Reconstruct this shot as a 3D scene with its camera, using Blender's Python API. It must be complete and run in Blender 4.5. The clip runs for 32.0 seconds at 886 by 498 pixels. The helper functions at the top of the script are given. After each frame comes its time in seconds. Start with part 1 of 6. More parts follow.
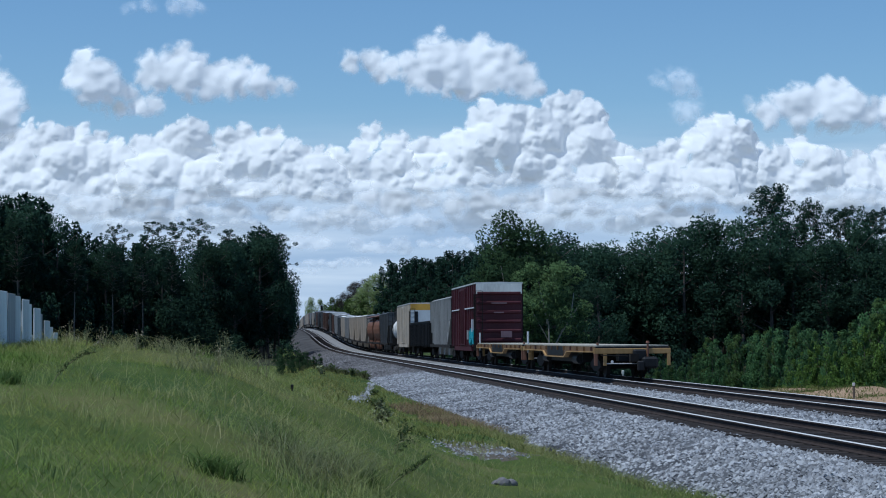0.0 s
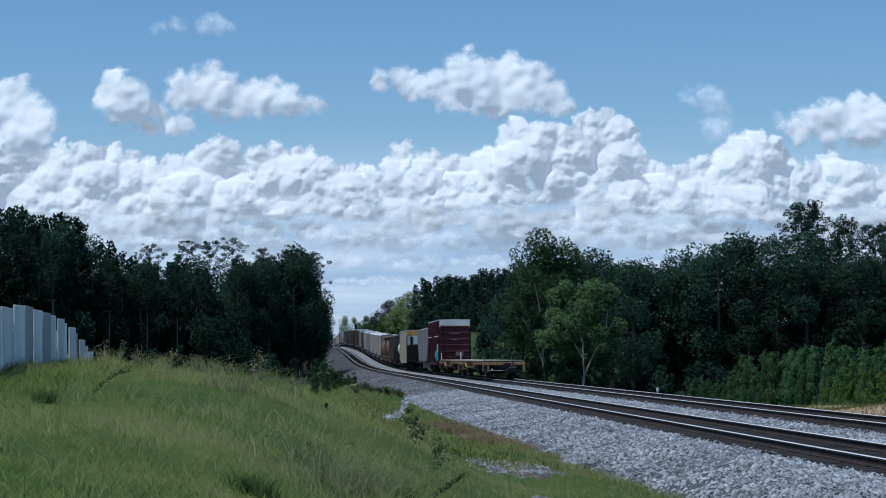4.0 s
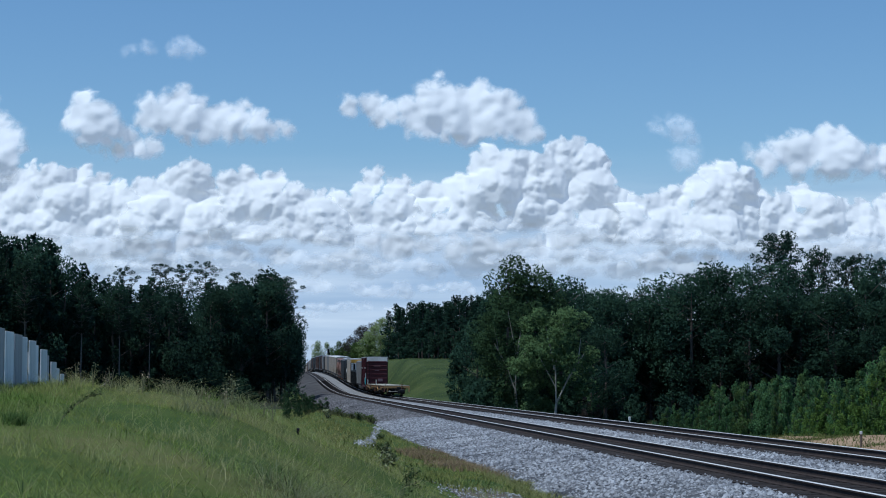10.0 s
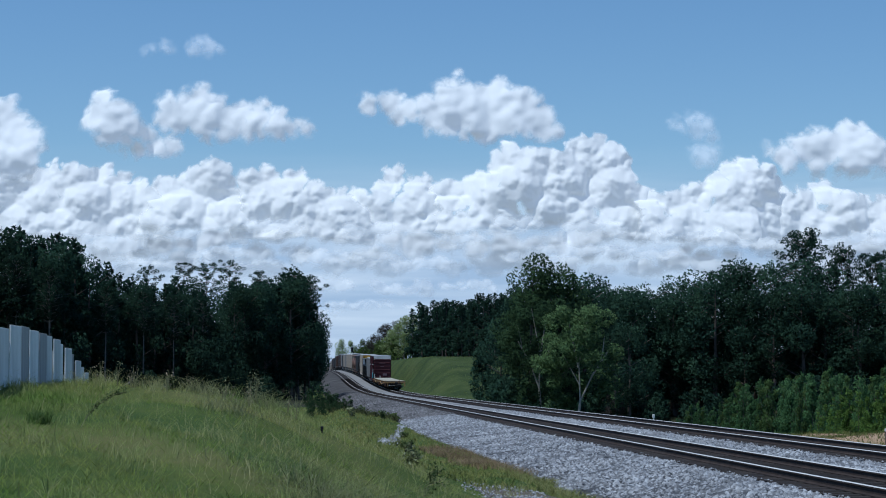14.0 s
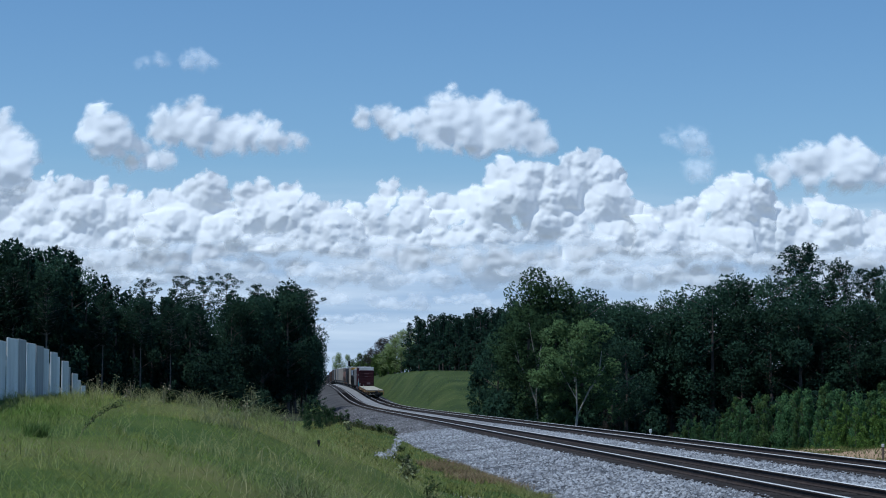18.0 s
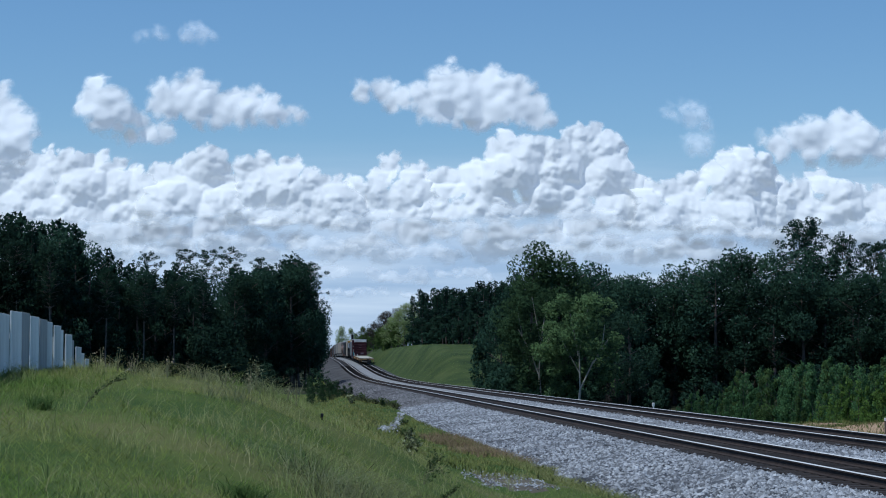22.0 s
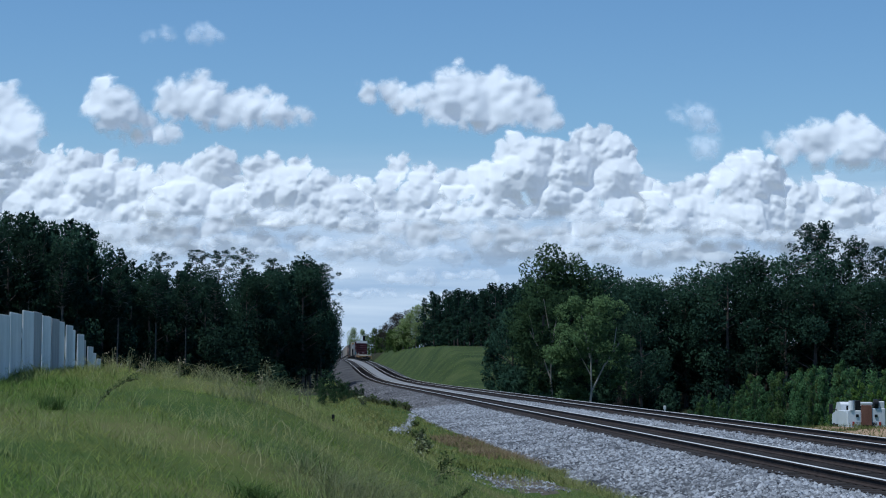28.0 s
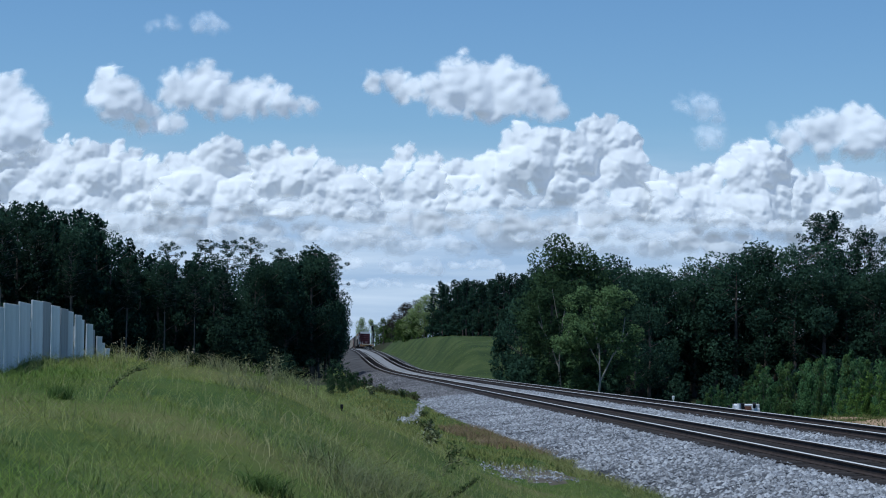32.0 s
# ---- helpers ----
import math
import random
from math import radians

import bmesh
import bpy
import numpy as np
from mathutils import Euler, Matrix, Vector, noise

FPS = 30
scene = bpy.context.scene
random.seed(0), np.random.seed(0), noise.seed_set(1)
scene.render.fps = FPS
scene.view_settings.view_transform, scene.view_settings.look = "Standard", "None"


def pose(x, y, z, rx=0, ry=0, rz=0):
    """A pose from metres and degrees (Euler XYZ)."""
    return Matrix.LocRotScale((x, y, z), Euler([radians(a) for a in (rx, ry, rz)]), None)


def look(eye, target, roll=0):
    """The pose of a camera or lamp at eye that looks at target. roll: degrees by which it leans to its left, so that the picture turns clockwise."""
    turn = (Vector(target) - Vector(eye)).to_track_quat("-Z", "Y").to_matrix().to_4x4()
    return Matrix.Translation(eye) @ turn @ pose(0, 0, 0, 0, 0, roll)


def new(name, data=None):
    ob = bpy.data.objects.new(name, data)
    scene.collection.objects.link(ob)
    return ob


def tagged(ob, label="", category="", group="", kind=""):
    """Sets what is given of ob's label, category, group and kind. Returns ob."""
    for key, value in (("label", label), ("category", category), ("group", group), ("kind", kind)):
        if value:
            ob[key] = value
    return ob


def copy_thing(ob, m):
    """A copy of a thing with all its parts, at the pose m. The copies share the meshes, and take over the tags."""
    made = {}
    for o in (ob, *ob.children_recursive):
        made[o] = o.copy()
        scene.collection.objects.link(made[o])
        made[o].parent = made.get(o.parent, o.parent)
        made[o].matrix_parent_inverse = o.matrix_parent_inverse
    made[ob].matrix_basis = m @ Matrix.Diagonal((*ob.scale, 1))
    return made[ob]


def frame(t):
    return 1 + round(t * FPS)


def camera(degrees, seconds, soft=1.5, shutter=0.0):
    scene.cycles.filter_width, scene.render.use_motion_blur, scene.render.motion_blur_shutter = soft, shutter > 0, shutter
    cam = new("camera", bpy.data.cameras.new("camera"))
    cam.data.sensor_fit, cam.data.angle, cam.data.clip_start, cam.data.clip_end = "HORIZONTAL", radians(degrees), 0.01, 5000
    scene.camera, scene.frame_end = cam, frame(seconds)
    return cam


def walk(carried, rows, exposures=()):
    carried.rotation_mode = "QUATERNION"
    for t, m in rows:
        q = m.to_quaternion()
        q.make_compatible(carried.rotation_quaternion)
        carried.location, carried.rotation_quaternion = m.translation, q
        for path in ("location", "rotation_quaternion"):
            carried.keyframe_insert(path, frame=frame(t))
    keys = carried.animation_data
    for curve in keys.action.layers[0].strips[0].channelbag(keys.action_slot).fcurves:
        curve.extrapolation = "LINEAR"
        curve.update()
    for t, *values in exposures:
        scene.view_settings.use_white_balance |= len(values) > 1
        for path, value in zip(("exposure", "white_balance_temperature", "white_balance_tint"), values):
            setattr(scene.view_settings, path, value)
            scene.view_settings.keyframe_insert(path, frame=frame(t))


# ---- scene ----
cam = camera(25.25, 32.0, soft=1.05)
EYE = (0.0, 0.0, 1.72)
# seconds, heading to the right of the track, upward tilt, lean: a hand-held camera that stands still
PATH = [
    (0, 5.067, 2.570, -0.400), (0.5, 4.592, 2.613, -0.629), (1, 4.416, 2.837, -0.804), (1.5, 4.113, 2.960, -0.951),
    (2, 3.912, 2.936, -0.965), (2.5, 3.793, 2.998, -0.844), (4.5, 4.352, 3.202, -0.355), (5, 4.629, 3.391, -0.210),
    (5.5, 4.694, 3.426, -0.251), (6, 4.705, 3.487, -0.167), (6.5, 4.753, 3.488, -0.083), (7, 4.799, 3.468, -0.025),
    (7.5, 4.797, 3.507, -0.077), (8, 4.493, 3.707, -0.142), (8.5, 4.260, 3.888, -0.013), (9, 4.465, 3.906, 0.001),
    (9.5, 4.844, 3.924, 0.018), (10, 4.852, 3.862, 0.093), (10.5, 4.582, 3.720, 0.030), (11, 4.320, 3.808, -0.001),
    (11.5, 4.153, 3.940, -0.045), (12, 4.182, 3.960, 0.018), (12.5, 4.230, 3.958, 0.045), (13, 4.057, 3.936, 0.011),
    (13.5, 4.013, 3.902, -0.030), (14, 4.175, 3.803, -0.021), (14.5, 4.267, 3.812, 0.106), (16.5, 4.163, 3.990, 0.082),
    (17, 4.117, 4.052, 0.174), (17.5, 4.133, 4.262, 0.293), (18, 4.249, 4.209, 0.153), (18.5, 4.369, 4.175, -0.053),
    (19, 4.408, 4.211, 0.024), (19.5, 4.375, 4.083, 0.069), (20, 4.349, 3.913, 0.120), (20.5, 4.449, 3.757, 0.182),
    (21, 4.377, 3.730, 0.275), (21.5, 4.219, 3.637, 0.262), (22, 4.157, 3.446, 0.218), (22.5, 4.060, 3.490, 0.285),
    (23, 3.990, 3.560, 0.283), (23.5, 4.039, 3.517, 0.282), (24, 4.066, 3.499, 0.218), (24.5, 4.026, 3.613, 0.138),
    (25, 3.940, 3.641, 0.167), (25.5, 3.871, 3.423, 0.142), (27.5, 3.623, 3.562, 0.432), (28, 3.808, 3.494, 0.516),
    (28.5, 3.960, 3.425, 0.484), (29, 4.038, 3.343, 0.539), (29.5, 3.937, 3.271, 0.460), (30, 3.826, 3.307, 0.556),
    (30.5, 3.796, 3.308, 0.602), (31, 3.760, 3.232, 0.630), (31.5, 3.647, 3.201, 0.600), (32, 3.562, 3.202, 0.568),
]


def carried_pose(yaw, pitch, lean):
    return Matrix.Translation(EYE) @ pose(0, 0, 0, 0, 0, -yaw) @ pose(0, 0, 0, 90 + pitch) @ pose(0, 0, 0, 0, 0, lean)


walk(cam, [(t, carried_pose(a, b, c)) for t, a, b, c in PATH], [(0.0, 0.0, 5620, 5), (32.0, 0.0, 5620, 5)])

# ---- sky and sun ----
SUN_ELEV, SUN_AZ = radians(66), radians(-108)
world = bpy.data.worlds.new("summer_sky")
scene.world = world
world.use_nodes = True
wn, wl = world.node_tree.nodes, world.node_tree.links
wn.clear()
sky = wn.new("ShaderNodeTexSky")
sky.sky_type, sky.sun_disc = "NISHITA", False
sky.sun_elevation, sky.sun_rotation = SUN_ELEV, SUN_AZ
sky.air_density, sky.dust_density, sky.ozone_density = 1.0, 0.0, 4.2
# pale summer haze with faint streaks low over the horizon
wtc, wsep, wmap = wn.new("ShaderNodeTexCoord"), wn.new("ShaderNodeSeparateXYZ"), wn.new("ShaderNodeMapping")
wmap.inputs["Scale"].default_value = (5, 5, 55)
wnoise, whigh, wmix = wn.new("ShaderNodeTexNoise"), wn.new("ShaderNodeMapRange"), wn.new("ShaderNodeMixRGB")
wnoise.inputs["Scale"].default_value, wnoise.inputs["Detail"].default_value = 1.6, 5
wl.new(wtc.outputs["Generated"], wsep.inputs[0]), wl.new(wtc.outputs["Generated"], wmap.inputs[0]), wl.new(wmap.outputs[0], wnoise.inputs[0])
whigh.interpolation_type = "SMOOTHSTEP"
for i, v in ((1, 0.065), (2, 0.12), (3, 0.92), (4, 0.0)):
    whigh.inputs[i].default_value = v
wl.new(wsep.outputs[2], whigh.inputs[0])
wsat = wn.new("ShaderNodeHueSaturation")
wsat.inputs["Saturation"].default_value = 1.08
wstreak = wn.new("ShaderNodeValToRGB")
wstreak.color_ramp.elements[0].position, wstreak.color_ramp.elements[0].color = 0.36, (4.2, 5.3, 7.0, 1)
wstreak.color_ramp.elements[1].position, wstreak.color_ramp.elements[1].color = 0.66, (6.9, 7.6, 8.7, 1)
wl.new(wnoise.outputs[0], wstreak.inputs[0])
wl.new(whigh.outputs[0], wmix.inputs[0]), wl.new(sky.outputs[0], wsat.inputs["Color"]), wl.new(wsat.outputs[0], wmix.inputs[1]), wl.new(wstreak.outputs[0], wmix.inputs[2])
wback, wout = wn.new("ShaderNodeBackground"), wn.new("ShaderNodeOutputWorld")
wback.inputs[1].default_value = 0.091
wl.new(wmix.outputs[0], wback.inputs[0])
wl.new(wback.outputs[0], wout.inputs[0])

sun_data = bpy.data.lights.new("sun", "SUN")
sun_data.energy, sun_data.angle, sun_data.color = 3.0, radians(0.6), (1.0, 0.95, 0.86)
sun = new("sun", sun_data)
sun_dir = Vector((math.sin(SUN_AZ) * math.cos(SUN_ELEV), math.cos(SUN_AZ) * math.cos(SUN_ELEV), math.sin(SUN_ELEV)))
sun.matrix_world = look((0, 0, 60), Vector((0, 0, 60)) - sun_dir)


# ---- materials ----
def ramp_node(nt, stops):
    r = nt.nodes.new("ShaderNodeValToRGB")
    while len(r.color_ramp.elements) < len(stops):
        r.color_ramp.elements.new(0.5)
    for e, (p, c) in zip(r.color_ramp.elements, stops):
        e.position, e.color = p, (*c, 1)
    return r


def surface(name, colours, scale=4.0, rough=0.8, metal=0.0, bump=0.3, fine=40.0, island=0.0, per_object=0.0, stretch=(1, 1, 1), translucent=0.0, spec=0.3, world_space=False):
    """A surface with large stains and fine grain; island and per_object vary its lightness piece by piece."""
    m = bpy.data.materials.new(name)
    m.use_nodes = True
    nt = m.node_tree
    n, l = nt.nodes, nt.links
    p = n["Principled BSDF"]
    p.inputs["Roughness"].default_value, p.inputs["Metallic"].default_value = rough, metal
    p.inputs["Specular IOR Level"].default_value = spec
    tc, mp = n.new("ShaderNodeTexCoord"), n.new("ShaderNodeMapping")
    mp.inputs["Scale"].default_value = stretch
    if world_space:
        l.new(n.new("ShaderNodeNewGeometry").outputs["Position"], mp.inputs[0])
    else:
        l.new(tc.outputs["Object"], mp.inputs[0])
    big, small = n.new("ShaderNodeTexNoise"), n.new("ShaderNodeTexNoise")
    big.inputs["Scale"].default_value, big.inputs["Detail"].default_value = scale, 5
    small.inputs["Scale"].default_value, small.inputs["Detail"].default_value = fine, 3
    l.new(mp.outputs[0], big.inputs[0]), l.new(mp.outputs[0], small.inputs[0])
    add = n.new("ShaderNodeMath")
    add.operation = "MULTIPLY_ADD"
    l.new(small.outputs[0], add.inputs[0])
    add.inputs[1].default_value = 0.35
    l.new(big.outputs[0], add.inputs[2])
    k = len(colours)
    r = ramp_node(nt, [(0.42 + 0.5 * i / max(1, k - 1), c) for i, c in enumerate(colours)])
    l.new(add.outputs[0], r.inputs[0])
    col = r.outputs[0]
    for amount, node, out in ((island, "ShaderNodeNewGeometry", "Random Per Island"), (per_object, "ShaderNodeObjectInfo", "Random")):
        if amount:
            src, mr, hs = n.new(node), n.new("ShaderNodeMapRange"), n.new("ShaderNodeHueSaturation")
            mr.inputs[3].default_value, mr.inputs[4].default_value = 1 - amount, 1 + amount
            l.new(src.outputs[out], mr.inputs[0]), l.new(mr.outputs[0], hs.inputs["Value"])
            l.new(col, hs.inputs["Color"])
            col = hs.outputs[0]
    l.new(col, p.inputs["Base Color"])
    if bump:
        b = n.new("ShaderNodeBump")
        b.inputs["Strength"].default_value, b.inputs["Distance"].default_value = bump, 0.05
        l.new(add.outputs[0], b.inputs["Height"]), l.new(b.outputs[0], p.inputs["Normal"])
    if translucent:
        tr, mx = n.new("ShaderNodeBsdfTranslucent"), n.new("ShaderNodeMixShader")
        mx.inputs[0].default_value = translucent
        l.new(col, tr.inputs[0]), l.new(p.outputs[0], mx.inputs[1]), l.new(tr.outputs[0], mx.inputs[2])
        l.new(mx.outputs[0], n["Material Output"].inputs[0])
    return m


LEAF = surface("leaf_deep_green", [(0.021, 0.05, 0.041), (0.037, 0.08, 0.055), (0.055, 0.105, 0.062)], 0.25, 0.9, bump=0, fine=3, island=0.12, per_object=0.3, translucent=0.5, spec=0.08)
LEAF_LIGHT = surface("leaf_light_green", [(0.06, 0.1, 0.03), (0.09, 0.15, 0.045), (0.13, 0.19, 0.06)], 0.25, 0.9, bump=0, fine=3, island=0.12, per_object=0.15, translucent=0.5, spec=0.08)
LEAF_MID = surface("leaf_mid_green", [(0.035, 0.07, 0.038), (0.056, 0.105, 0.05), (0.08, 0.135, 0.06)], 0.25, 0.9, bump=0, fine=3, island=0.12, per_object=0.15, translucent=0.5, spec=0.08)
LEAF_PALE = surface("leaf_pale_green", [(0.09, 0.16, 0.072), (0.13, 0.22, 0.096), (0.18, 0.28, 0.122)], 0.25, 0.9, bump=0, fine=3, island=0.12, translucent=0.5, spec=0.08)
# Sunlight and haze on far crowns are put into this pale leaf colour.
LEAF_BRIGHT = surface("leaf_sun_toned_green", [(0.21, 0.29, 0.12), (0.29, 0.38, 0.16), (0.37, 0.45, 0.21)], 0.25, 0.9, bump=0, fine=3, island=0.12, translucent=0.5, spec=0.08)
LEAF_SHOOT = surface("leaf_new_shoots", [(0.1, 0.17, 0.045), (0.15, 0.26, 0.065), (0.2, 0.32, 0.085)], 0.4, 0.9, bump=0, fine=3, island=0.12, per_object=0.2, translucent=0.5, spec=0.08)
LEAF_BUSH = surface("leaf_sapling", [(0.056, 0.13, 0.058), (0.086, 0.18, 0.077), (0.122, 0.228, 0.097)], 0.4, 0.9, bump=0, fine=3, island=0.12, per_object=0.2, translucent=0.5, spec=0.08)
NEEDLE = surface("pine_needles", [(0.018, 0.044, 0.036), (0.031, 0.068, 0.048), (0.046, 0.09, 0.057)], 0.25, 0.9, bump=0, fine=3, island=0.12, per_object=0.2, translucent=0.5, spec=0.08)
RUSSET = surface("leaf_russet", [(0.06, 0.056, 0.05), (0.085, 0.08, 0.07)], 0.25, 0.9, bump=0, fine=3, island=0.12, translucent=0.5, spec=0.08)
BARK = surface("bark", [(0.06, 0.05, 0.045), (0.12, 0.1, 0.085), (0.17, 0.15, 0.13)], 1.5, 0.9, bump=0.5, fine=12, stretch=(2, 2, 0.4))
BARK_GREY = surface("bark_grey", [(0.12, 0.11, 0.1), (0.2, 0.19, 0.17), (0.28, 0.26, 0.24)], 1.5, 0.9, bump=0.5, fine=12, stretch=(2, 2, 0.4))
BARK_PALE = surface("bark_pale", [(0.25, 0.23, 0.19), (0.36, 0.33, 0.28), (0.45, 0.42, 0.36)], 1.5, 0.9, bump=0.4, fine=12, stretch=(2, 2, 0.4))
GRASS_SOIL = surface("grass_sward", [(0.036, 0.068, 0.016), (0.06, 0.092, 0.021), (0.092, 0.113, 0.03), (0.128, 0.124, 0.048)], 0.35, 0.95, bump=0.6, fine=6, world_space=True, spec=0.1)
KNOLL_SOIL = surface("mown_slope", [(0.028, 0.046, 0.018), (0.05, 0.074, 0.024), (0.085, 0.105, 0.038)], 0.16, 0.95, bump=0.4, fine=1.5, world_space=True, spec=0.1)
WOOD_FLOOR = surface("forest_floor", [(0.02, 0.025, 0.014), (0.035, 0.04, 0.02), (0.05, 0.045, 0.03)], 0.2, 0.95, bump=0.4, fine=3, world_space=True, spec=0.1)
SAND = surface("sandy_clay", [(0.235, 0.155, 0.095), (0.34, 0.23, 0.145), (0.43, 0.305, 0.205)], 0.3, 0.95, bump=0.5, fine=5, world_space=True, spec=0.1)
LEAF_YOUNG = surface("leaf_young_growth", [(0.055, 0.1, 0.04), (0.08, 0.14, 0.05), (0.12, 0.18, 0.065)], 0.4, 0.9, bump=0, fine=3, island=0.12, per_object=0.3, translucent=0.5, spec=0.08)
# Darker than the loose lumps, to paint the shaded gaps between them.
BALLAST = surface("crushed_granite_gap_dark", [(0.035, 0.036, 0.041), (0.09, 0.093, 0.102), (0.18, 0.186, 0.2)], 0.9, 0.92, bump=1.0, fine=14, world_space=True, spec=0.15)
STAINED = surface("oil_stained_ballast", [(0.012, 0.011, 0.0115), (0.028, 0.025, 0.026), (0.058, 0.053, 0.054)], 1.2, 0.92, bump=1.0, fine=14, world_space=True, spec=0.15)
# Paler tone imitates how stone brightens at a grazing view; laid beyond 60 m.
GRAZE_PALE = surface("graze_pale_granite", [(0.13, 0.13, 0.135), (0.23, 0.23, 0.237), (0.34, 0.34, 0.348)], 0.9, 0.92, bump=1.0, fine=14, world_space=True, spec=0.15)
BARE_SOIL = surface("bare_soil", [(0.07, 0.06, 0.048), (0.115, 0.1, 0.082), (0.17, 0.15, 0.125)], 0.8, 0.95, bump=0.6, fine=8, world_space=True, spec=0.1)
DIRT = surface("bank_dirt", [(0.045, 0.043, 0.042), (0.085, 0.08, 0.079), (0.135, 0.128, 0.126)], 0.35, 0.95, bump=0.6, fine=5, world_space=True, spec=0.1)
DULL_STONE = surface("soiled_granite_lump", [(0.085, 0.082, 0.086), (0.15, 0.145, 0.15), (0.24, 0.235, 0.24)], 0.5, 0.95, bump=0, fine=9, island=0.4, world_space=True, spec=0.1)
STONE = surface("granite_lump", [(0.19, 0.196, 0.212), (0.3, 0.308, 0.328), (0.42, 0.428, 0.446)], 0.5, 0.9, bump=0, fine=9, island=0.5, world_space=True, spec=0.15)
TIE = surface("creosoted_wood", [(0.017, 0.014, 0.0135), (0.034, 0.028, 0.026), (0.064, 0.053, 0.049)], 2.0, 0.9, bump=0.5, fine=20, per_object=0.3, stretch=(0.6, 3, 3))
RAIL_RUST = surface("rusty_rail_web", [(0.02, 0.014, 0.013), (0.036, 0.025, 0.022), (0.055, 0.039, 0.034)], 3.0, 0.9, 0.0, 0.3, 30)
# Near-white and hardly metallic: the glint of polished steel put into the colour.
RAIL_HEAD = surface("glint_pale_rail_head", [(0.74, 0.72, 0.69), (0.86, 0.84, 0.81)], 3.0, 0.4, 0.1, 0.05, 30)


# ---- shape helpers ----
def part(name, bm, material, parent, label="", smooth=False):
    me = bpy.data.meshes.new(name)
    bm.to_mesh(me)
    bm.free()
    return part_mesh(name, me, material, parent, label, smooth)


def part_mesh(name, me, material, parent, label="", smooth=False):
    for m in material if isinstance(material, (list, tuple)) else [material]:
        me.materials.append(m)
    if smooth:
        me.polygons.foreach_set("use_smooth", np.ones(len(me.polygons), dtype=bool))
    ob = new(name, me)
    ob.parent = parent
    if label:
        ob["label"] = label
    return ob


def mesh_from(name, verts, faces):
    me = bpy.data.meshes.new(name)
    me.from_pydata(np.asarray(verts).tolist(), [], np.asarray(faces).tolist() if not isinstance(faces, list) else faces)
    me.update()
    return me


def add_box(bm, x0, x1, y0, y1, z0, z1):
    v = [bm.verts.new((x, y, z)) for z in (z0, z1) for y in (y0, y1) for x in (x0, x1)]
    for q in ((0, 2, 3, 1), (4, 5, 7, 6), (0, 1, 5, 4), (2, 6, 7, 3), (0, 4, 6, 2), (1, 3, 7, 5)):
        bm.faces.new([v[i] for i in q])


def box(x0, x1, y0, y1, z0, z1, bevel=0.0):
    bm = bmesh.new()
    add_box(bm, x0, x1, y0, y1, z0, z1)
    if bevel:
        bmesh.ops.bevel(bm, geom=bm.edges[:], offset=bevel, segments=1, affect="EDGES")
    return bm


def add_prism(bm, outline, axis, a, b):
    """A solid whose outline (pairs) is drawn out along an axis from a to b."""
    def at(p, w):
        return {"x": (w, p[0], p[1]), "y": (p[0], w, p[1]), "z": (p[0], p[1], w)}[axis]
    lo, hi = [bm.verts.new(at(p, a)) for p in outline], [bm.verts.new(at(p, b)) for p in outline]
    bm.faces.new(lo), bm.faces.new(hi[::-1])
    for i in range(len(outline)):
        j = (i + 1) % len(outline)
        bm.faces.new((lo[j], lo[i], hi[i], hi[j]))
    bmesh.ops.recalc_face_normals(bm, faces=bm.faces[:])


def prism(outline, axis, a, b):
    bm = bmesh.new()
    add_prism(bm, outline, axis, a, b)
    return bm


def add_tube(bm, p, q, r0, r1, sides=8):
    p, q = Vector(p), Vector(q)
    d = (q - p).normalized()
    u = d.orthogonal().normalized()
    w = d.cross(u)
    rings = [[bm.verts.new(c + (u * math.cos(2 * math.pi * i / sides) + w * math.sin(2 * math.pi * i / sides)) * r) for i in range(sides)] for c, r in ((p, r0), (q, r1))]
    for i in range(sides):
        j = (i + 1) % sides
        bm.faces.new((rings[0][i], rings[0][j], rings[1][j], rings[1][i]))
    bm.faces.new(rings[0][::-1]), bm.faces.new(rings[1])


def tube(p, q, r0, r1, sides=8):
    bm = bmesh.new()
    add_tube(bm, p, q, r0, r1, sides)
    return bm


def thing(name, label, category, m=None, group="", kind=""):
    ob = tagged(new(name), label, category, group, kind)
    if m is not None:
        ob.matrix_basis = m
    return ob


# ---- lie of the land: y runs along the railway, rail tops at 0 beside the camera ----
_py = np.arange(-200, 5000.0)
_pz = np.interp(_py, [-200, 0, 245, 288, 331, 368, 414, 454, 511, 580, 640, 700, 760, 900, 1200, 2000, 5000],
                [0, 0, 0, 0.15, 0.55, 1.15, 2.1, 2.9, 3.8, 4.6, 5.2, 5.5, 5.4, 4.2, 1.0, -6, -6])
_pz = np.convolve(np.pad(_pz, 20, mode="edge"), np.hanning(43)[1:-1] / np.hanning(43).sum(), mode="valid")


def rail_z(y):
    return np.interp(y, _py, _pz)


NEAR_X, FAR_X, GAUGE = 10.1, 14.75, 1.5


def lerp(x, xs, ys):
    t = np.interp(x, xs, ys)
    return t


def smooth01(x, a, b):
    t = np.clip((np.asarray(x, float) - a) / (b - a), 0, 1)
    return t * t * (3 - 2 * t)


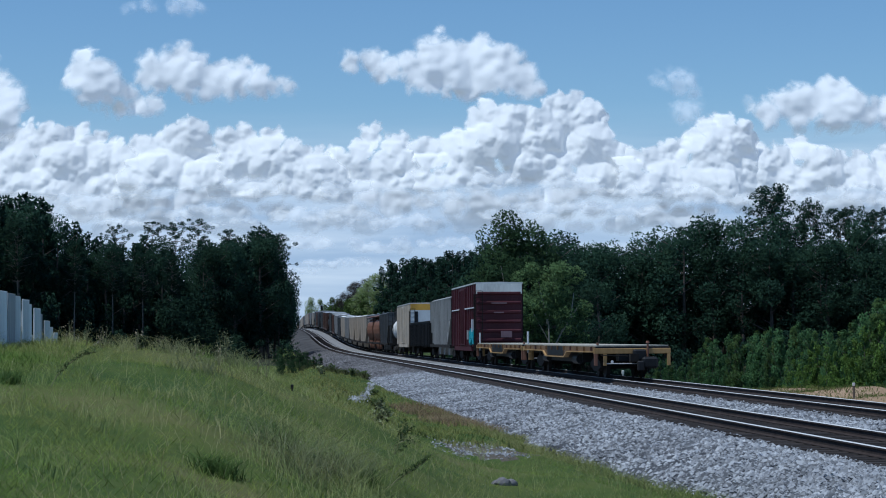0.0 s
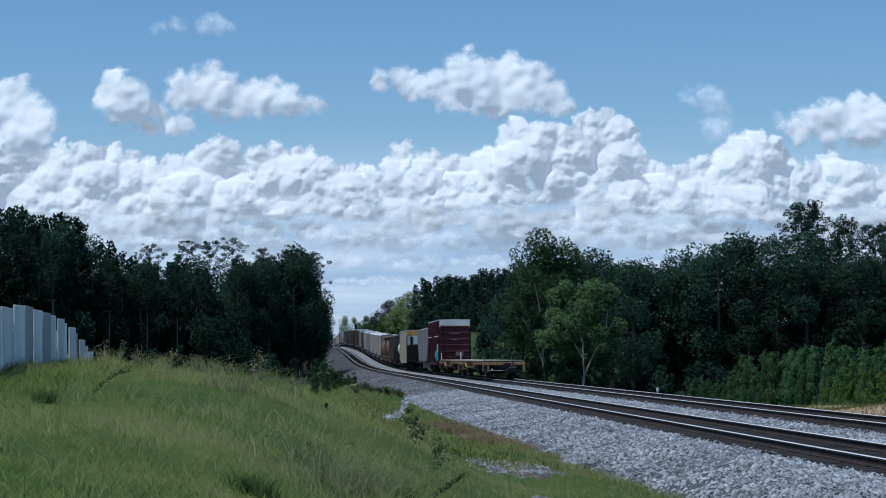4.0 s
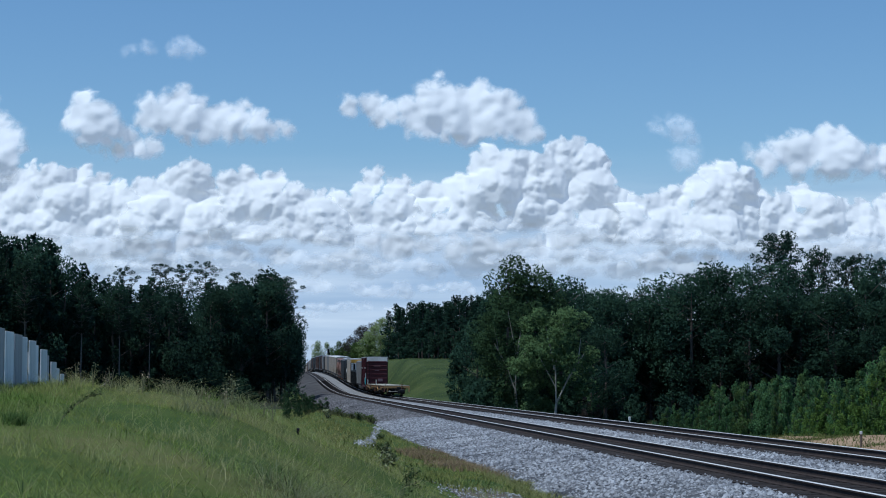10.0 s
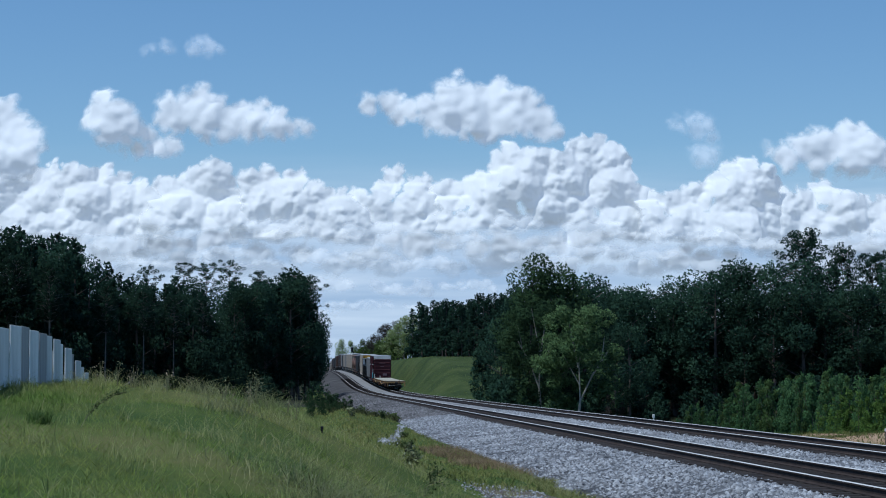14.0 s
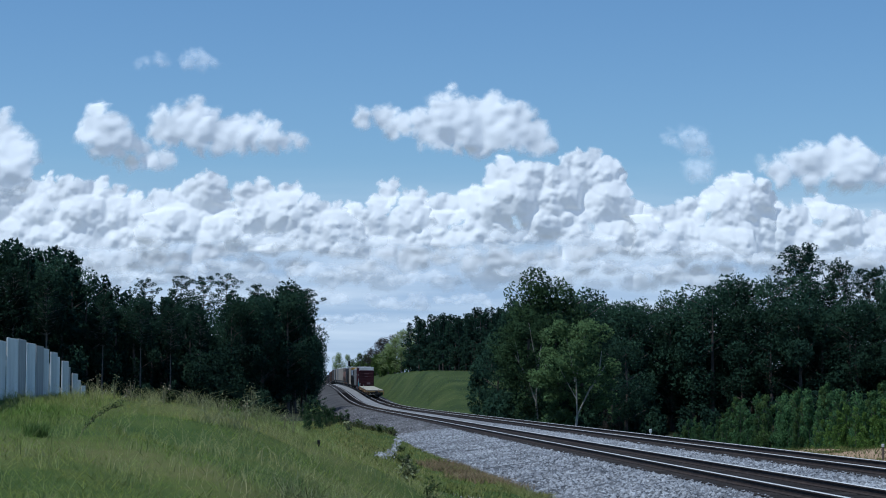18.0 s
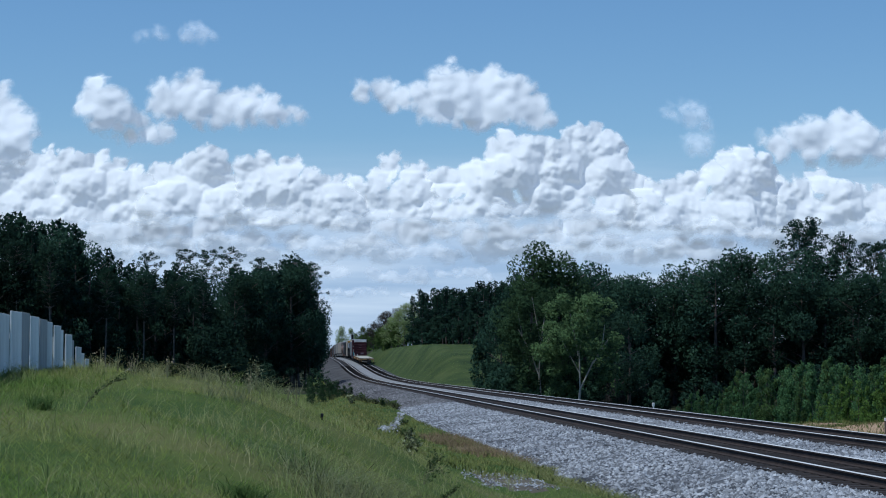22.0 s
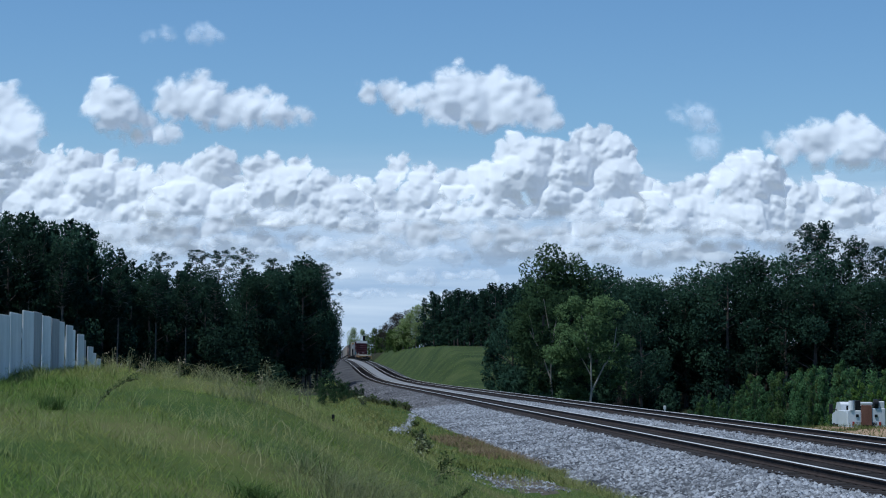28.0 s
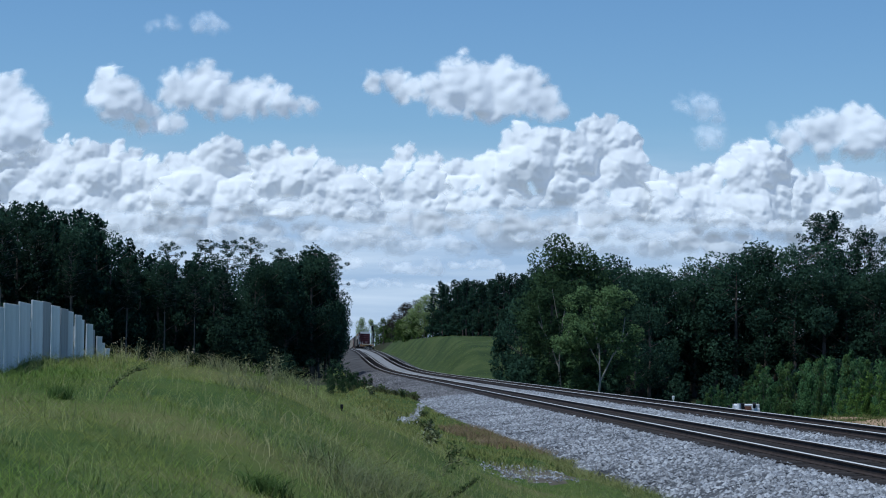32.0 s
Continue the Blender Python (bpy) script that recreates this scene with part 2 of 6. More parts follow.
def ground_z(x, y):
    x, y = np.asarray(x, float), np.asarray(y, float)
    rz = rail_z(y)
    # grassy bank on which the camera stands, falling to a ditch beside the ballast
    bank = lerp(x, [-60, -6, -4, -2.6, -1.6, -0.8, 0, 0.6, 1.2, 2, 3, 4, 5, 5.6], [2.0, 1.72, 1.66, 1.6, 1.5, 1.4, 1.12, 0.86, 0.56, 0.15, -0.32, -0.52, -0.5, -0.62])
    flank = smooth01(x, 6, 1)
    bank = bank - 0.034 * np.maximum(0, 30 - y) * flank - 0.03 * np.maximum(0, y - 31) * flank * smooth01(x, 2.5, 0.5)
    floor = lerp(x, [-200, -40, -15, -4, 3, 5.5], [3.0, 1.2, 0.1, -0.9, -1.0, -1.15]) + np.maximum(0, rz - 0.5) * smooth01(y, 330, 520)
    mound = 0.55 * np.exp(-((y - 108) / 14) ** 2 - ((x - 2.5) / 4.5) ** 2)
    left = bank + (floor - bank) * smooth01(y, 70, 150) + mound
    # bed of the tracks
    bed = rz - 0.75 - 0.9 * smooth01(y, 100, 170) * smooth01(x, 8.4, 6.4)
    # far side: low sandy strip, then the cutting's grassy knoll
    side = lerp(x, [17.5, 19, 23, 30, 40, 70, 200], [-0.8, -0.95, -1.0, -1.35, -1.6, -1.2, 1.0])
    road = lerp(y, [40, 90, 103, 119, 135, 147, 171, 215, 250], [-1.2, -1.4, -1.7, -2.2, -2.75, -3.2, -3.9, -3.6, -1.6])
    side = side + (road - side) * smooth01(x, 22, 28) * smooth01(x, 60, 44)
    top = lerp(y, [225, 262, 300, 340, 400, 470, 560, 700, 900, 1300], [-1.3, 0.2, 3.9, 5.8, 6.3, 6.6, 7.2, 7.6, 6.5, 3.0])
    foot = np.maximum(rz - 0.85, -1.3)
    knoll = foot + (top - foot) * smooth01(x, 17.2, 23.5)
    k = smooth01(y, 225, 300)
    right = side * (1 - k) + knoll * k
    z = np.where(x < 5.6, left, np.where(x > 17.5, right, bed))
    z = np.where((x > 4.6) & (x <= 6.6), left + (bed - left) * smooth01(x, 4.6, 6.6), z)
    z = np.where((x > 16.5) & (x <= 18.5), bed + (right - bed) * smooth01(x, 16.5, 18.5), z)
    rough = 0.05 * np.sin(x * 1.7 + np.sin(y * 0.6)) * np.sin(y * 0.9 + np.cos(x)) + 0.03 * np.sin(x * 4.1 + y * 1.3)
    berm = 0.62 * np.exp(-((x - 25) / 3.0) ** 2 - ((y - 80) / 13) ** 2) * (1 + 0.25 * np.sin(y * 0.8))
    return z + rough * np.where((x > 6) & (x < 17), 0, 1) + berm


def ground_at(x, y):
    return float(ground_z(x, y))


gx = np.concatenate([[-3000, -1500, -700, -350, -200, -120, -80, -55, -40, -30, -22, -16], np.arange(-12, 24, 0.33), np.arange(24, 50, 1.3), [52, 56, 62, 70, 85, 110, 150, 220, 400, 800, 1600, 3000]])
gy = np.concatenate([[-3000, -1200, -400, -100, -30, -8, 0, 4], np.arange(7, 60, 0.4), np.arange(60, 150, 1.0), np.arange(150, 560, 4.0), np.arange(560, 1000, 25.0), [1100, 1300, 1700, 2400, 3400, 4800]])
GX, GY = np.meshgrid(gx, gy)
GZ = ground_z(GX, np.maximum(GY, 0))
nx, ny = len(gx), len(gy)
idx = np.arange(nx * ny).reshape(ny, nx)
quads = np.stack([idx[:-1, :-1], idx[:-1, 1:], idx[1:, 1:], idx[1:, :-1]], -1).reshape(-1, 4)
me = mesh_from("ground", np.stack([GX, GY, GZ], -1).reshape(-1, 3), quads)
cx, cy = GX[:-1, :-1].ravel(), GY[:-1, :-1].ravel()
wob = 1.5 * np.sin(cx * 0.9) * np.sin(cy * 0.35) + 0.8 * np.sin(cy * 1.1 + cx)
zone = np.zeros(len(cx), dtype=np.int32)
zone[(cx > 17) & (cy > 215) & (cx < 60)] = 1
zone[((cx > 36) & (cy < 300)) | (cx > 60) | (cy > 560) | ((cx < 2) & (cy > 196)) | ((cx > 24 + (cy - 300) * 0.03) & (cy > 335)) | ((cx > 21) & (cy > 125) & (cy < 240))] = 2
zone[((cx - 4.05) / 0.75) ** 2 + ((cy - 38.6) / 3.4) ** 2 + 0.25 * np.sin(cx * 5 + cy * 2) < 1] = 4
zone[(cx > 18) & (cx + wob < 30) & (cy + wob > 40) & (cy + 2 * wob < 90)] = 3
me.polygons.foreach_set("material_index", zone)
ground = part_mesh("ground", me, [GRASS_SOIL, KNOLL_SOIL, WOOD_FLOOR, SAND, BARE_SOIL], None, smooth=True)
tagged(ground, "grassy bank and ditch beside the railway with sandy verge", "ground", kind="structure")

# ---- ballast bed: one long body of crushed stone ----
bx = np.array([4.7, 5.3, 5.9, 6.6, 7.4, 8.0, 8.5, 8.9, 9.9, 10.9, 11.5, 12.0, 12.5, 13.0, 13.5, 14.6, 15.8, 16.4, 17.0, 17.8, 18.8])
bz = np.array([-0.95, -0.62, -0.5, -0.42, -0.33, -0.25, -0.21, -0.2, -0.2, -0.2, -0.21, -0.24, -0.24, -0.21, -0.2, -0.2, -0.2, -0.25, -0.4, -0.7, -1.2])
by = np.concatenate([np.arange(18, 90, 0.35), np.arange(90, 200, 1.0), np.arange(200, 560, 4), np.arange(560, 1500, 20)])
BX, BY = np.meshgrid(bx, by)


def edge_x(y):
    """Where the stone gives way to grass."""
    return np.interp(y, [20, 27.5, 33, 38.9, 43.3, 49.4, 56.7, 68, 87, 98, 130, 400], [7.3, 6.95, 6.62, 6.26, 6.02, 5.9, 5.55, 5.2, 5.3, 4.95, 5.1, 5.1]) + 0.1 * np.sin(y * 0.7) + 0.07 * np.sin(y * 1.9 + 1)


EDGE = edge_x(BY)
BXw = np.where(BX <= 5.3, EDGE + BX - 5.3, np.where(BX < 8.0, EDGE + (BX - 5.3) * (8.0 - EDGE) / 2.7, BX))
low = np.interp(BY, [100, 170, 400], [0, 1.0, 0.6])
BZ = rail_z(BY) + np.tile(bz, (len(by), 1)) + np.random.normal(0, 0.016, BX.shape) * np.clip(55 / BY, 0.1, 1) - np.where(BX < 7, (7 - BX) * 0.35 * low, 0)
n1, n2 = BX.shape
idx = np.arange(n1 * n2).reshape(n1, n2)
quads = np.stack([idx[:-1, :-1], idx[:-1, 1:], idx[1:, 1:], idx[1:, :-1]], -1).reshape(-1, 4)
me = mesh_from("ballast", np.stack([BXw, BY, BZ], -1).reshape(-1, 3), quads)
qx, qy = BX[:-1, :-1].ravel(), BY[:-1, :-1].ravel()
me.polygons.foreach_set("material_index", ((qx < np.interp(qy, [120, 170], [6.0, 8.7])) & (qy + 6 * np.sin(qx * 2.0) > 122) & (qx < 8.65)) * 1 + ((((qx > 8.6) & (qx < 10.95)) | ((qx > 13.2) & (qx < 15.9)))) * np.int32(2) + ((qx > 10.95) & (qx < 13.2) & (qy > 60)) * np.int32(3))
ballast = part_mesh("ballast", me, [BALLAST, DIRT, STAINED, GRAZE_PALE], None, smooth=True)
tagged(ballast, "grey crushed granite ballast bed under two tracks", "ballast", kind="structure")


# ---- tracks ----
def rail_mesh(x):
    """A flat-bottomed rail following the grade."""
    prof = [(-0.07, -0.16), (0.07, -0.16), (0.07, -0.148), (0.012, -0.125), (0.012, -0.045), (0.037, -0.035), (0.037, -0.008), (0.026, 0.0), (-0.026, 0.0), (-0.037, -0.008), (-0.037, -0.035), (-0.012, -0.045), (-0.012, -0.125), (-0.07, -0.148)]
    ys = np.concatenate([np.arange(15, 240, 6.0), np.arange(240, 560, 6.0), np.arange(560, 1500, 20)])
    v = [(x + a, y, float(rail_z(y)) + b) for y in ys for a, b in prof]
    k = len(prof)
    f, mi = [], []
    for i in range(len(ys) - 1):
        for j in range(k):
            j2 = (j + 1) % k
            f.append((i * k + j, i * k + j2, (i + 1) * k + j2, (i + 1) * k + j))
            mi.append(1 if j in (6, 7, 8) else 0)
    me = mesh_from("rail", v, f)
    me.polygons.foreach_set("material_index", np.array(mi, dtype=np.int32))
    return me


tie_bm = box(-1.3, 1.3, -0.115, 0.115, -0.36, -0.162, 0.012)
tie_me = bpy.data.meshes.new("tie")
tie_bm.to_mesh(tie_me)
tie_bm.free()
tie_me.materials.append(TIE)
tracks = []
for cxr, label in ((NEAR_X, "empty main line track with polished rails on dark wooden ties"), (FAR_X, "second main line track carrying the freight train")):
    track = thing("railway_track", label, "railway track", group="parallel railway tracks", kind="structure")
    for sx in (-GAUGE / 2, GAUGE / 2):
        part_mesh("rail", rail_mesh(cxr + sx), [RAIL_RUST, RAIL_HEAD], track, "rusty steel rail with glint-pale head")
    tracks.append((track, cxr))


# ---- trees ----
leaf_normals = []


def leaf_mesh(name, v, f):
    """Leaves with the shading normals of the last clumps strewn."""
    me = mesh_from(name, v, f)
    me.polygons.foreach_set("use_smooth", [True] * len(me.polygons))
    me.normals_split_custom_set_from_vertices(leaf_normals[-1].tolist())
    return me


def leaf_quads(centres, radii, count, size, rng, flat=1.0):
    """Small leaf sprays strewn through clumps; returns vertices and faces."""
    centres, radii = np.asarray(centres, float), np.asarray(radii, float)
    w = radii ** 2 / (radii ** 2).sum()
    pick = rng.choice(len(centres), count, p=w)
    d = rng.normal(size=(count, 3))
    d /= np.linalg.norm(d, axis=1)[:, None]
    r = radii[pick] * (0.55 + 0.5 * rng.random(count) ** 0.6)
    c = centres[pick] + d * r[:, None] * np.array([1, 1, flat])
    a = rng.normal(size=(count, 3)) + 0.7 * d
    a /= np.linalg.norm(a, axis=1)[:, None]
    b = np.cross(a, rng.normal(size=(count, 3)))
    b /= np.linalg.norm(b, axis=1)[:, None]
    s = size * (0.55 + 0.9 * rng.random(count))[:, None]
    nrm = np.cross(a, b)
    # leaves take the light as the rounded clump does that they belong to
    soft_n = d * 0.5 + np.array([0, 0, 0.62]) + 0.22 * rng.normal(size=(count, 3))
    leaf_normals.append(np.repeat(soft_n / np.linalg.norm(soft_n, axis=1)[:, None], 3, 0))
    v = np.stack([c - a * s, c + b * s * 0.95 + nrm * s * 0.12, c + a * s], 1).reshape(-1, 3)
    f = np.arange(count * 3).reshape(-1, 3)
    return v, f


def limbs(bm, rng, h, base_r, fork, count, spread, lean=0.0):
    top = Vector((lean, 0, h))
    prev = Vector((0, 0, -0.4))
    pts = []
    for i in range(1, 6):
        q = Vector((lean * i / 5 + rng.normal() * 0.02 * h * 0.3, rng.normal() * 0.02 * h * 0.3, h * i / 5))
        add_tube(bm, prev, q, base_r * (1.12 - 0.2 * (i - 1)), base_r * (1.12 - 0.2 * i), 7)
        pts.append(q)
        prev = q
    for i in range(count):
        z = fork + (h - fork) * (i + 0.3) / count
        a = rng.random() * 6.28
        ln = spread * (0.6 + 0.6 * rng.random())
        s = Vector((lean * z / h, 0, z))
        e = s + Vector((math.cos(a) * ln, math.sin(a) * ln, ln * 0.6))
        add_tube(bm, s, e, base_r * 0.42 * (1 - z / h * 0.6), 0.025, 5)
    return top


def tree_proto(kind, seed):
    """One tree 10 m high: trunk with limbs, and a crown of many leaves with an uneven outline."""
    rng = np.random.default_rng(seed)
    bm = bmesh.new()
    cs, rs = [], []
    if kind in ("broad", "mass"):
        limbs(bm, rng, 8.6, 0.17, 2.0, 9, 1.7)
        for _ in range(26):
            z = 1.2 + 8.2 * rng.random() ** 0.8
            reach = 2.2 * math.sin(min(1.0, (z + 0.4) / 7.2) * 2.35) ** 0.8 + 0.3
            reach *= 1 - 0.24 * max(0.0, z - 6.8)
            a = rng.random() * 6.28
            q = reach * rng.random() ** 0.5
            cs.append((q * math.cos(a), q * math.sin(a), z))
            rs.append(0.5 + 0.65 * rng.random())
        v, f = leaf_quads(cs, rs, 6400, 0.104, rng) if kind == "broad" else leaf_quads(cs, rs, 3700, 0.115, rng)
    elif kind == "round":
        limbs(bm, rng, 8.4, 0.13, 2.4, 8, 1.9, 0.5)
        for _ in range(30):
            z = 2.2 + 7.2 * rng.random()
            reach = 2.6 * math.sin(min(1.0, z / 9.6) * 2.9) ** 0.7 + 0.2
            a = rng.random() * 6.28
            q = reach * rng.random() ** 0.45
            cs.append((q * math.cos(a) + 0.2, q * math.sin(a), z))
            rs.append(0.35 + 0.5 * rng.random())
        v, f = leaf_quads(cs, rs, 5200, 0.12, rng)
    elif kind == "pine":
        limbs(bm, rng, 9.5, 0.12, 5.6, 14, 1.1)
        for i in range(15):
            z = 5.7 + 4.1 * (i / 14.0)
            reach = (1.7 + 0.35 * rng.normal()) * math.sin(min(1.0, (z - 5.0) / 5.2) * 2.9) ** 0.7 + 0.15
            for j in range(4):
                a = i * 2.4 + j * 1.571 + 0.5 * rng.random()
                e = reach * (0.6 + 0.5 * rng.random())
                add_tube(bm, (0, 0, z - 0.25), (0.9 * e * math.cos(a), 0.9 * e * math.sin(a), z), 0.03, 0.012, 4)
                for q in (0.45, 0.75, 1.0):
                    cs.append((q * e * math.cos(a), q * e * math.sin(a), z + 0.2 * q + 0.14 * rng.normal()))
                    rs.append(0.16 + 0.2 * rng.random())
        v, f = leaf_quads(cs, rs, 9000, 0.075, rng, 0.7)
    elif kind == "spire":
        limbs(bm, rng, 9.6, 0.12, 2.5, 10, 0.8)
        for i in range(34):
            z = 1.5 + 8.4 * (i / 33.0)
            reach = 1.55 * (1 - (z / 10.4) ** 1.6) + 0.1
            a = rng.random() * 6.28
            q = reach * rng.random() ** 0.5
            cs.append((q * math.cos(a), q * math.sin(a), z))
            rs.append(0.3 + 0.55 * rng.random() * (1.1 - z / 10))
        v, f = leaf_quads(cs, rs, 1900, 0.158, rng, 0.8)
    elif kind == "open_pine":
        limbs(bm, rng, 9.6, 0.1, 7.4, 6, 0.6)
        for i in range(8):
            z = 7.2 + 2.55 * (i / 7.0)
            reach = (1.25 + 0.3 * rng.normal()) * (1 - ((i - 2.2) / 6.6) ** 2) + 0.2
            for j in range(4):
                a = i * 2.4 + j * 1.571 + 0.6 * rng.random()
                e = reach * (0.55 + 0.55 * rng.random())
                add_tube(bm, (0, 0, z - 0.15), (0.9 * e * math.cos(a), 0.9 * e * math.sin(a), z), 0.03, 0.012, 4)
                for q in (0.55, 0.95):
                    cs.append((q * e * math.cos(a), q * e * math.sin(a), z + 0.15 * q + 0.07 * rng.normal()))
                    rs.append(0.14 + 0.13 * rng.random())
        v, f = leaf_quads(cs, rs, 3000, 0.06, rng, 0.55)
    elif kind == "forked":
        for a, b, r0, r1 in (((0, 0, -0.4), (0.25, 0, 2.6), 0.09, 0.075), ((0.25, 0, 2.6), (0.2, 0, 5.2), 0.055, 0.045), ((0.25, 0, 2.6), (1.0, -0.3, 4.6), 0.06, 0.05), ((1.0, -0.3, 4.6), (2.1, -0.4, 6.6), 0.07, 0.04),
                             ((0.15, 0, 5.2), (-0.4, 0.2, 8.6), 0.07, 0.02), ((0.15, 0, 5.2), (0.8, 0.3, 8.9), 0.05, 0.02), ((0.2, 0, 3.9), (-0.9, 0.2, 6.4), 0.035, 0.02), ((1.6, -0.35, 5.7), (1.9, 0.3, 7.6), 0.04, 0.015)):
            add_tube(bm, a, b, r0, r1, 7)
        for _ in range(74):
            z = 3.4 + 6.2 * rng.random()
            reach = 2.7 * math.sin(min(1.0, (z - 2.2) / 7.8) * 2.9) ** 0.7 + 0.2
            a = rng.random() * 6.28
            q = reach * rng.random() ** 0.45
            if z < 5.4 and q * math.sin(a) < 0.4 and -0.3 < q * math.cos(a) < 1.6:
                continue
            cs.append((q * math.cos(a) + 0.2, q * math.sin(a), z))
            rs.append(0.35 + 0.4 * rng.random())
        for _ in range(12):
            cs.append((rng.normal() * 1.8, 0.8 + rng.random(), 0.6 + 2.6 * rng.random()))
            rs.append(0.4 + 0.3 * rng.random())
        v, f = leaf_quads(cs, rs, 16000, 0.095, rng)
    elif kind == "young":
        limbs(bm, rng, 8.6, 0.1, 0.8, 8, 1.4)
        for _ in range(34):
            z = 0.5 + 9.0 * rng.random() ** 1.2
            reach = 2.5 * (1 - (z / 10.2) ** 1.3) + 0.1
            a = rng.random() * 6.28
            q = reach * rng.random() ** 0.5
            cs.append((q * math.cos(a), q * math.sin(a), z))
            rs.append(0.45 + 0.6 * rng.random() * (1.1 - z / 10))
        v, f = leaf_quads(cs, rs, 2300, 0.18, rng)
    else:  # sapling, leafy to the ground
        limbs(bm, rng, 8.6, 0.12, 0.8, 8, 1.6)
        for _ in range(24):
            z = 0.6 + 8.6 * rng.random()
            reach = 3.0 * (1 - (z / 10.5) ** 1.5) + 0.15
            a = rng.random() * 6.28
            q = reach * rng.random() ** 0.5
            cs.append((q * math.cos(a), q * math.sin(a), z))
            rs.append(0.7 + 0.6 * rng.random())
        v, f = leaf_quads(cs, rs, 1600, 0.32, rng)
    trunk = bpy.data.meshes.new("trunk")
    bm.to_mesh(trunk)
    bm.free()
    return trunk, leaf_mesh("crown", v, f)


def thicket(label, places, leaf, seed, each=150, size=0.4):
    """Undergrowth too dense to count: many low leafy clumps."""
    r_ = np.random.default_rng(seed)
    cs, rs = [], []
    for x, y, h in places:
        z0 = ground_at(x, y)
        for _ in range(7):
            q = 0.36 * h * r_.random() ** 0.5
            a = r_.random() * 6.28
            z = h * r_.random() * 0.85
            cs.append((x + q * math.cos(a), y + q * math.sin(a), z0 + z))
            rs.append(0.18 * h)
    v, f = leaf_quads(cs, rs, 2 * each * len(places), size * 0.7, r_)
    return tagged(part_mesh("undergrowth", leaf_mesh("undergrowth", v, f), leaf, None), label, "undergrowth", kind="stuff")


_protos = {}


def plant(kind, x, y, height, leaf, label, group, seed, wide=1.0, bark=None, name="tree", sink=0.0, turn=None):
    """A tree on the ground at x, y."""
    key = (kind, seed % 5, leaf.name, (bark or BARK).name)
    if key not in _protos:
        t, c = tree_proto(kind, 100 + seed % 5 + 10 * len(kind))
        t.materials.append(bark or BARK)
        c.materials.append(leaf)
        _protos[key] = (t, c)
    t, c = _protos[key]
    s = height / 10.0
    ob = thing(name, label, "shrub" if name == "shrub" else "tree", group=group)
    m = Matrix.LocRotScale((x, y, ground_at(x, y) - sink), Euler((0, 0, (seed * 2.399) % 6.283 if turn is None else turn)), (s * wide, s * wide, s))
    ob.matrix_basis = m
    for nm, me in (("trunk", t), ("crown", c)):
        p = new(nm, me)
        p.parent = ob
    return ob


rng = np.random.default_rng(7)
# wood on the near side of the line: its edge slants from close by on the bank to beside the tracks
edge_f = [0.0, 0.29, 0.395, 0.44, 0.487, 0.527, 0.614, 0.783, 0.904, 0.97, 1.0]
edge_top = [18.7, 17.4, 17.3, 16.4, 14.7, 13.5, 13.2, 14.2, 15.0, 16.2, 16.4]
k = 0
for row in range(3):
    for i in range(34):
        f = (i + 0.5 * (row % 2)) / 33.0
        x = -43 + 44 * f + rng.normal() * 0.5 - row * 1.2
        y = 178 + 106 * f + row * 6.5 + rng.normal() * 0.8
        z = float(np.interp(f, edge_f, edge_top)) + rng.normal() * 0.5 + (0.8 if row == 2 else 0)
        if abs(x + 0.0412 * y) < 1.7:  # a narrow ride cut through the wood
            continue
        kind = "spire" if (k % 3 != 0 and f < 0.72) or k % 7 == 0 else ("broad" if row < 2 else "mass")
        plant(kind, x, y, z - ground_at(x, y), NEEDLE if kind == "spire" else LEAF, "tall dark green tree at the edge of the wood", "trees of the wood beside the bank", k, 0.95)
        k += 1
for x, y, top in ((-21.4, 282, 18.0), (-16.2, 282, 18.5), (-12.9, 282, 18.3), (-9.6, 276, 18.2), (-5.4, 270, 16.6), (1.6, 285, 16.8), (-0.6, 286, 17.4)):
    plant("open_pine", x, y, top - ground_at(x, y), NEEDLE, "tall thin pine rising above the dark wood", "tall pines behind the wood", k, 0.85)
    k += 1
for f, top in ((0.08, 15.5), (0.17, 15.0), (0.24, 15.2), (0.30, 14.5), (0.36, 14.0), (0.47, 12.5), (0.55, 12.2), (0.62, 12.0), (0.69, 12.0)):
    x, y = -42.2 + 44 * f, 174 + 106 * f
    plant("pine", x, y, top - ground_at(x, y), NEEDLE, "slender pine with a bare grey trunk", "bare-trunked pines at the wood's edge", k, 0.7, BARK_GREY)
    k += 1

# wood on the far side
wood_x = [30, 36, 42, 47, 52, 56, 62, 68, 74, 82, 95]
wood_top = [13.8, 13.7, 14.1, 14.8, 14.8, 14.8, 13.4, 13.2, 13.8, 14.2, 14.8]
for row in range(3):
    for i in range(25):
        x = 31 + 2.7 * i + rng.normal() * 0.6 + row
        y = 236 - 0.25 * (x - 30) + row * 7 + rng.normal() * 1.2
        z = float(np.interp(x, wood_x, wood_top)) + rng.normal() * (0.8 if row == 0 else 1.3) - (1.5 if row == 0 else 0)
        plant("broad" if row == 0 else "mass", x, y, z - ground_at(x, y), LEAF, "dense dark broadleaf tree in the wood beyond the tracks", "trees of the wood beyond the tracks", k, 1.1)
        k += 1
for x, y, top, w in ((62.2, 240, 19.6, 1.0), (67.0, 240, 17.8, 0.66), (71.5, 242, 17.4, 0.8), (75, 240, 17.0, 0.9)):
    plant("pine", x, y, top - ground_at(x, y), NEEDLE, "tall lone pine above the wood beyond the tracks", "tall pines beyond the tracks", k, w)
    k += 1
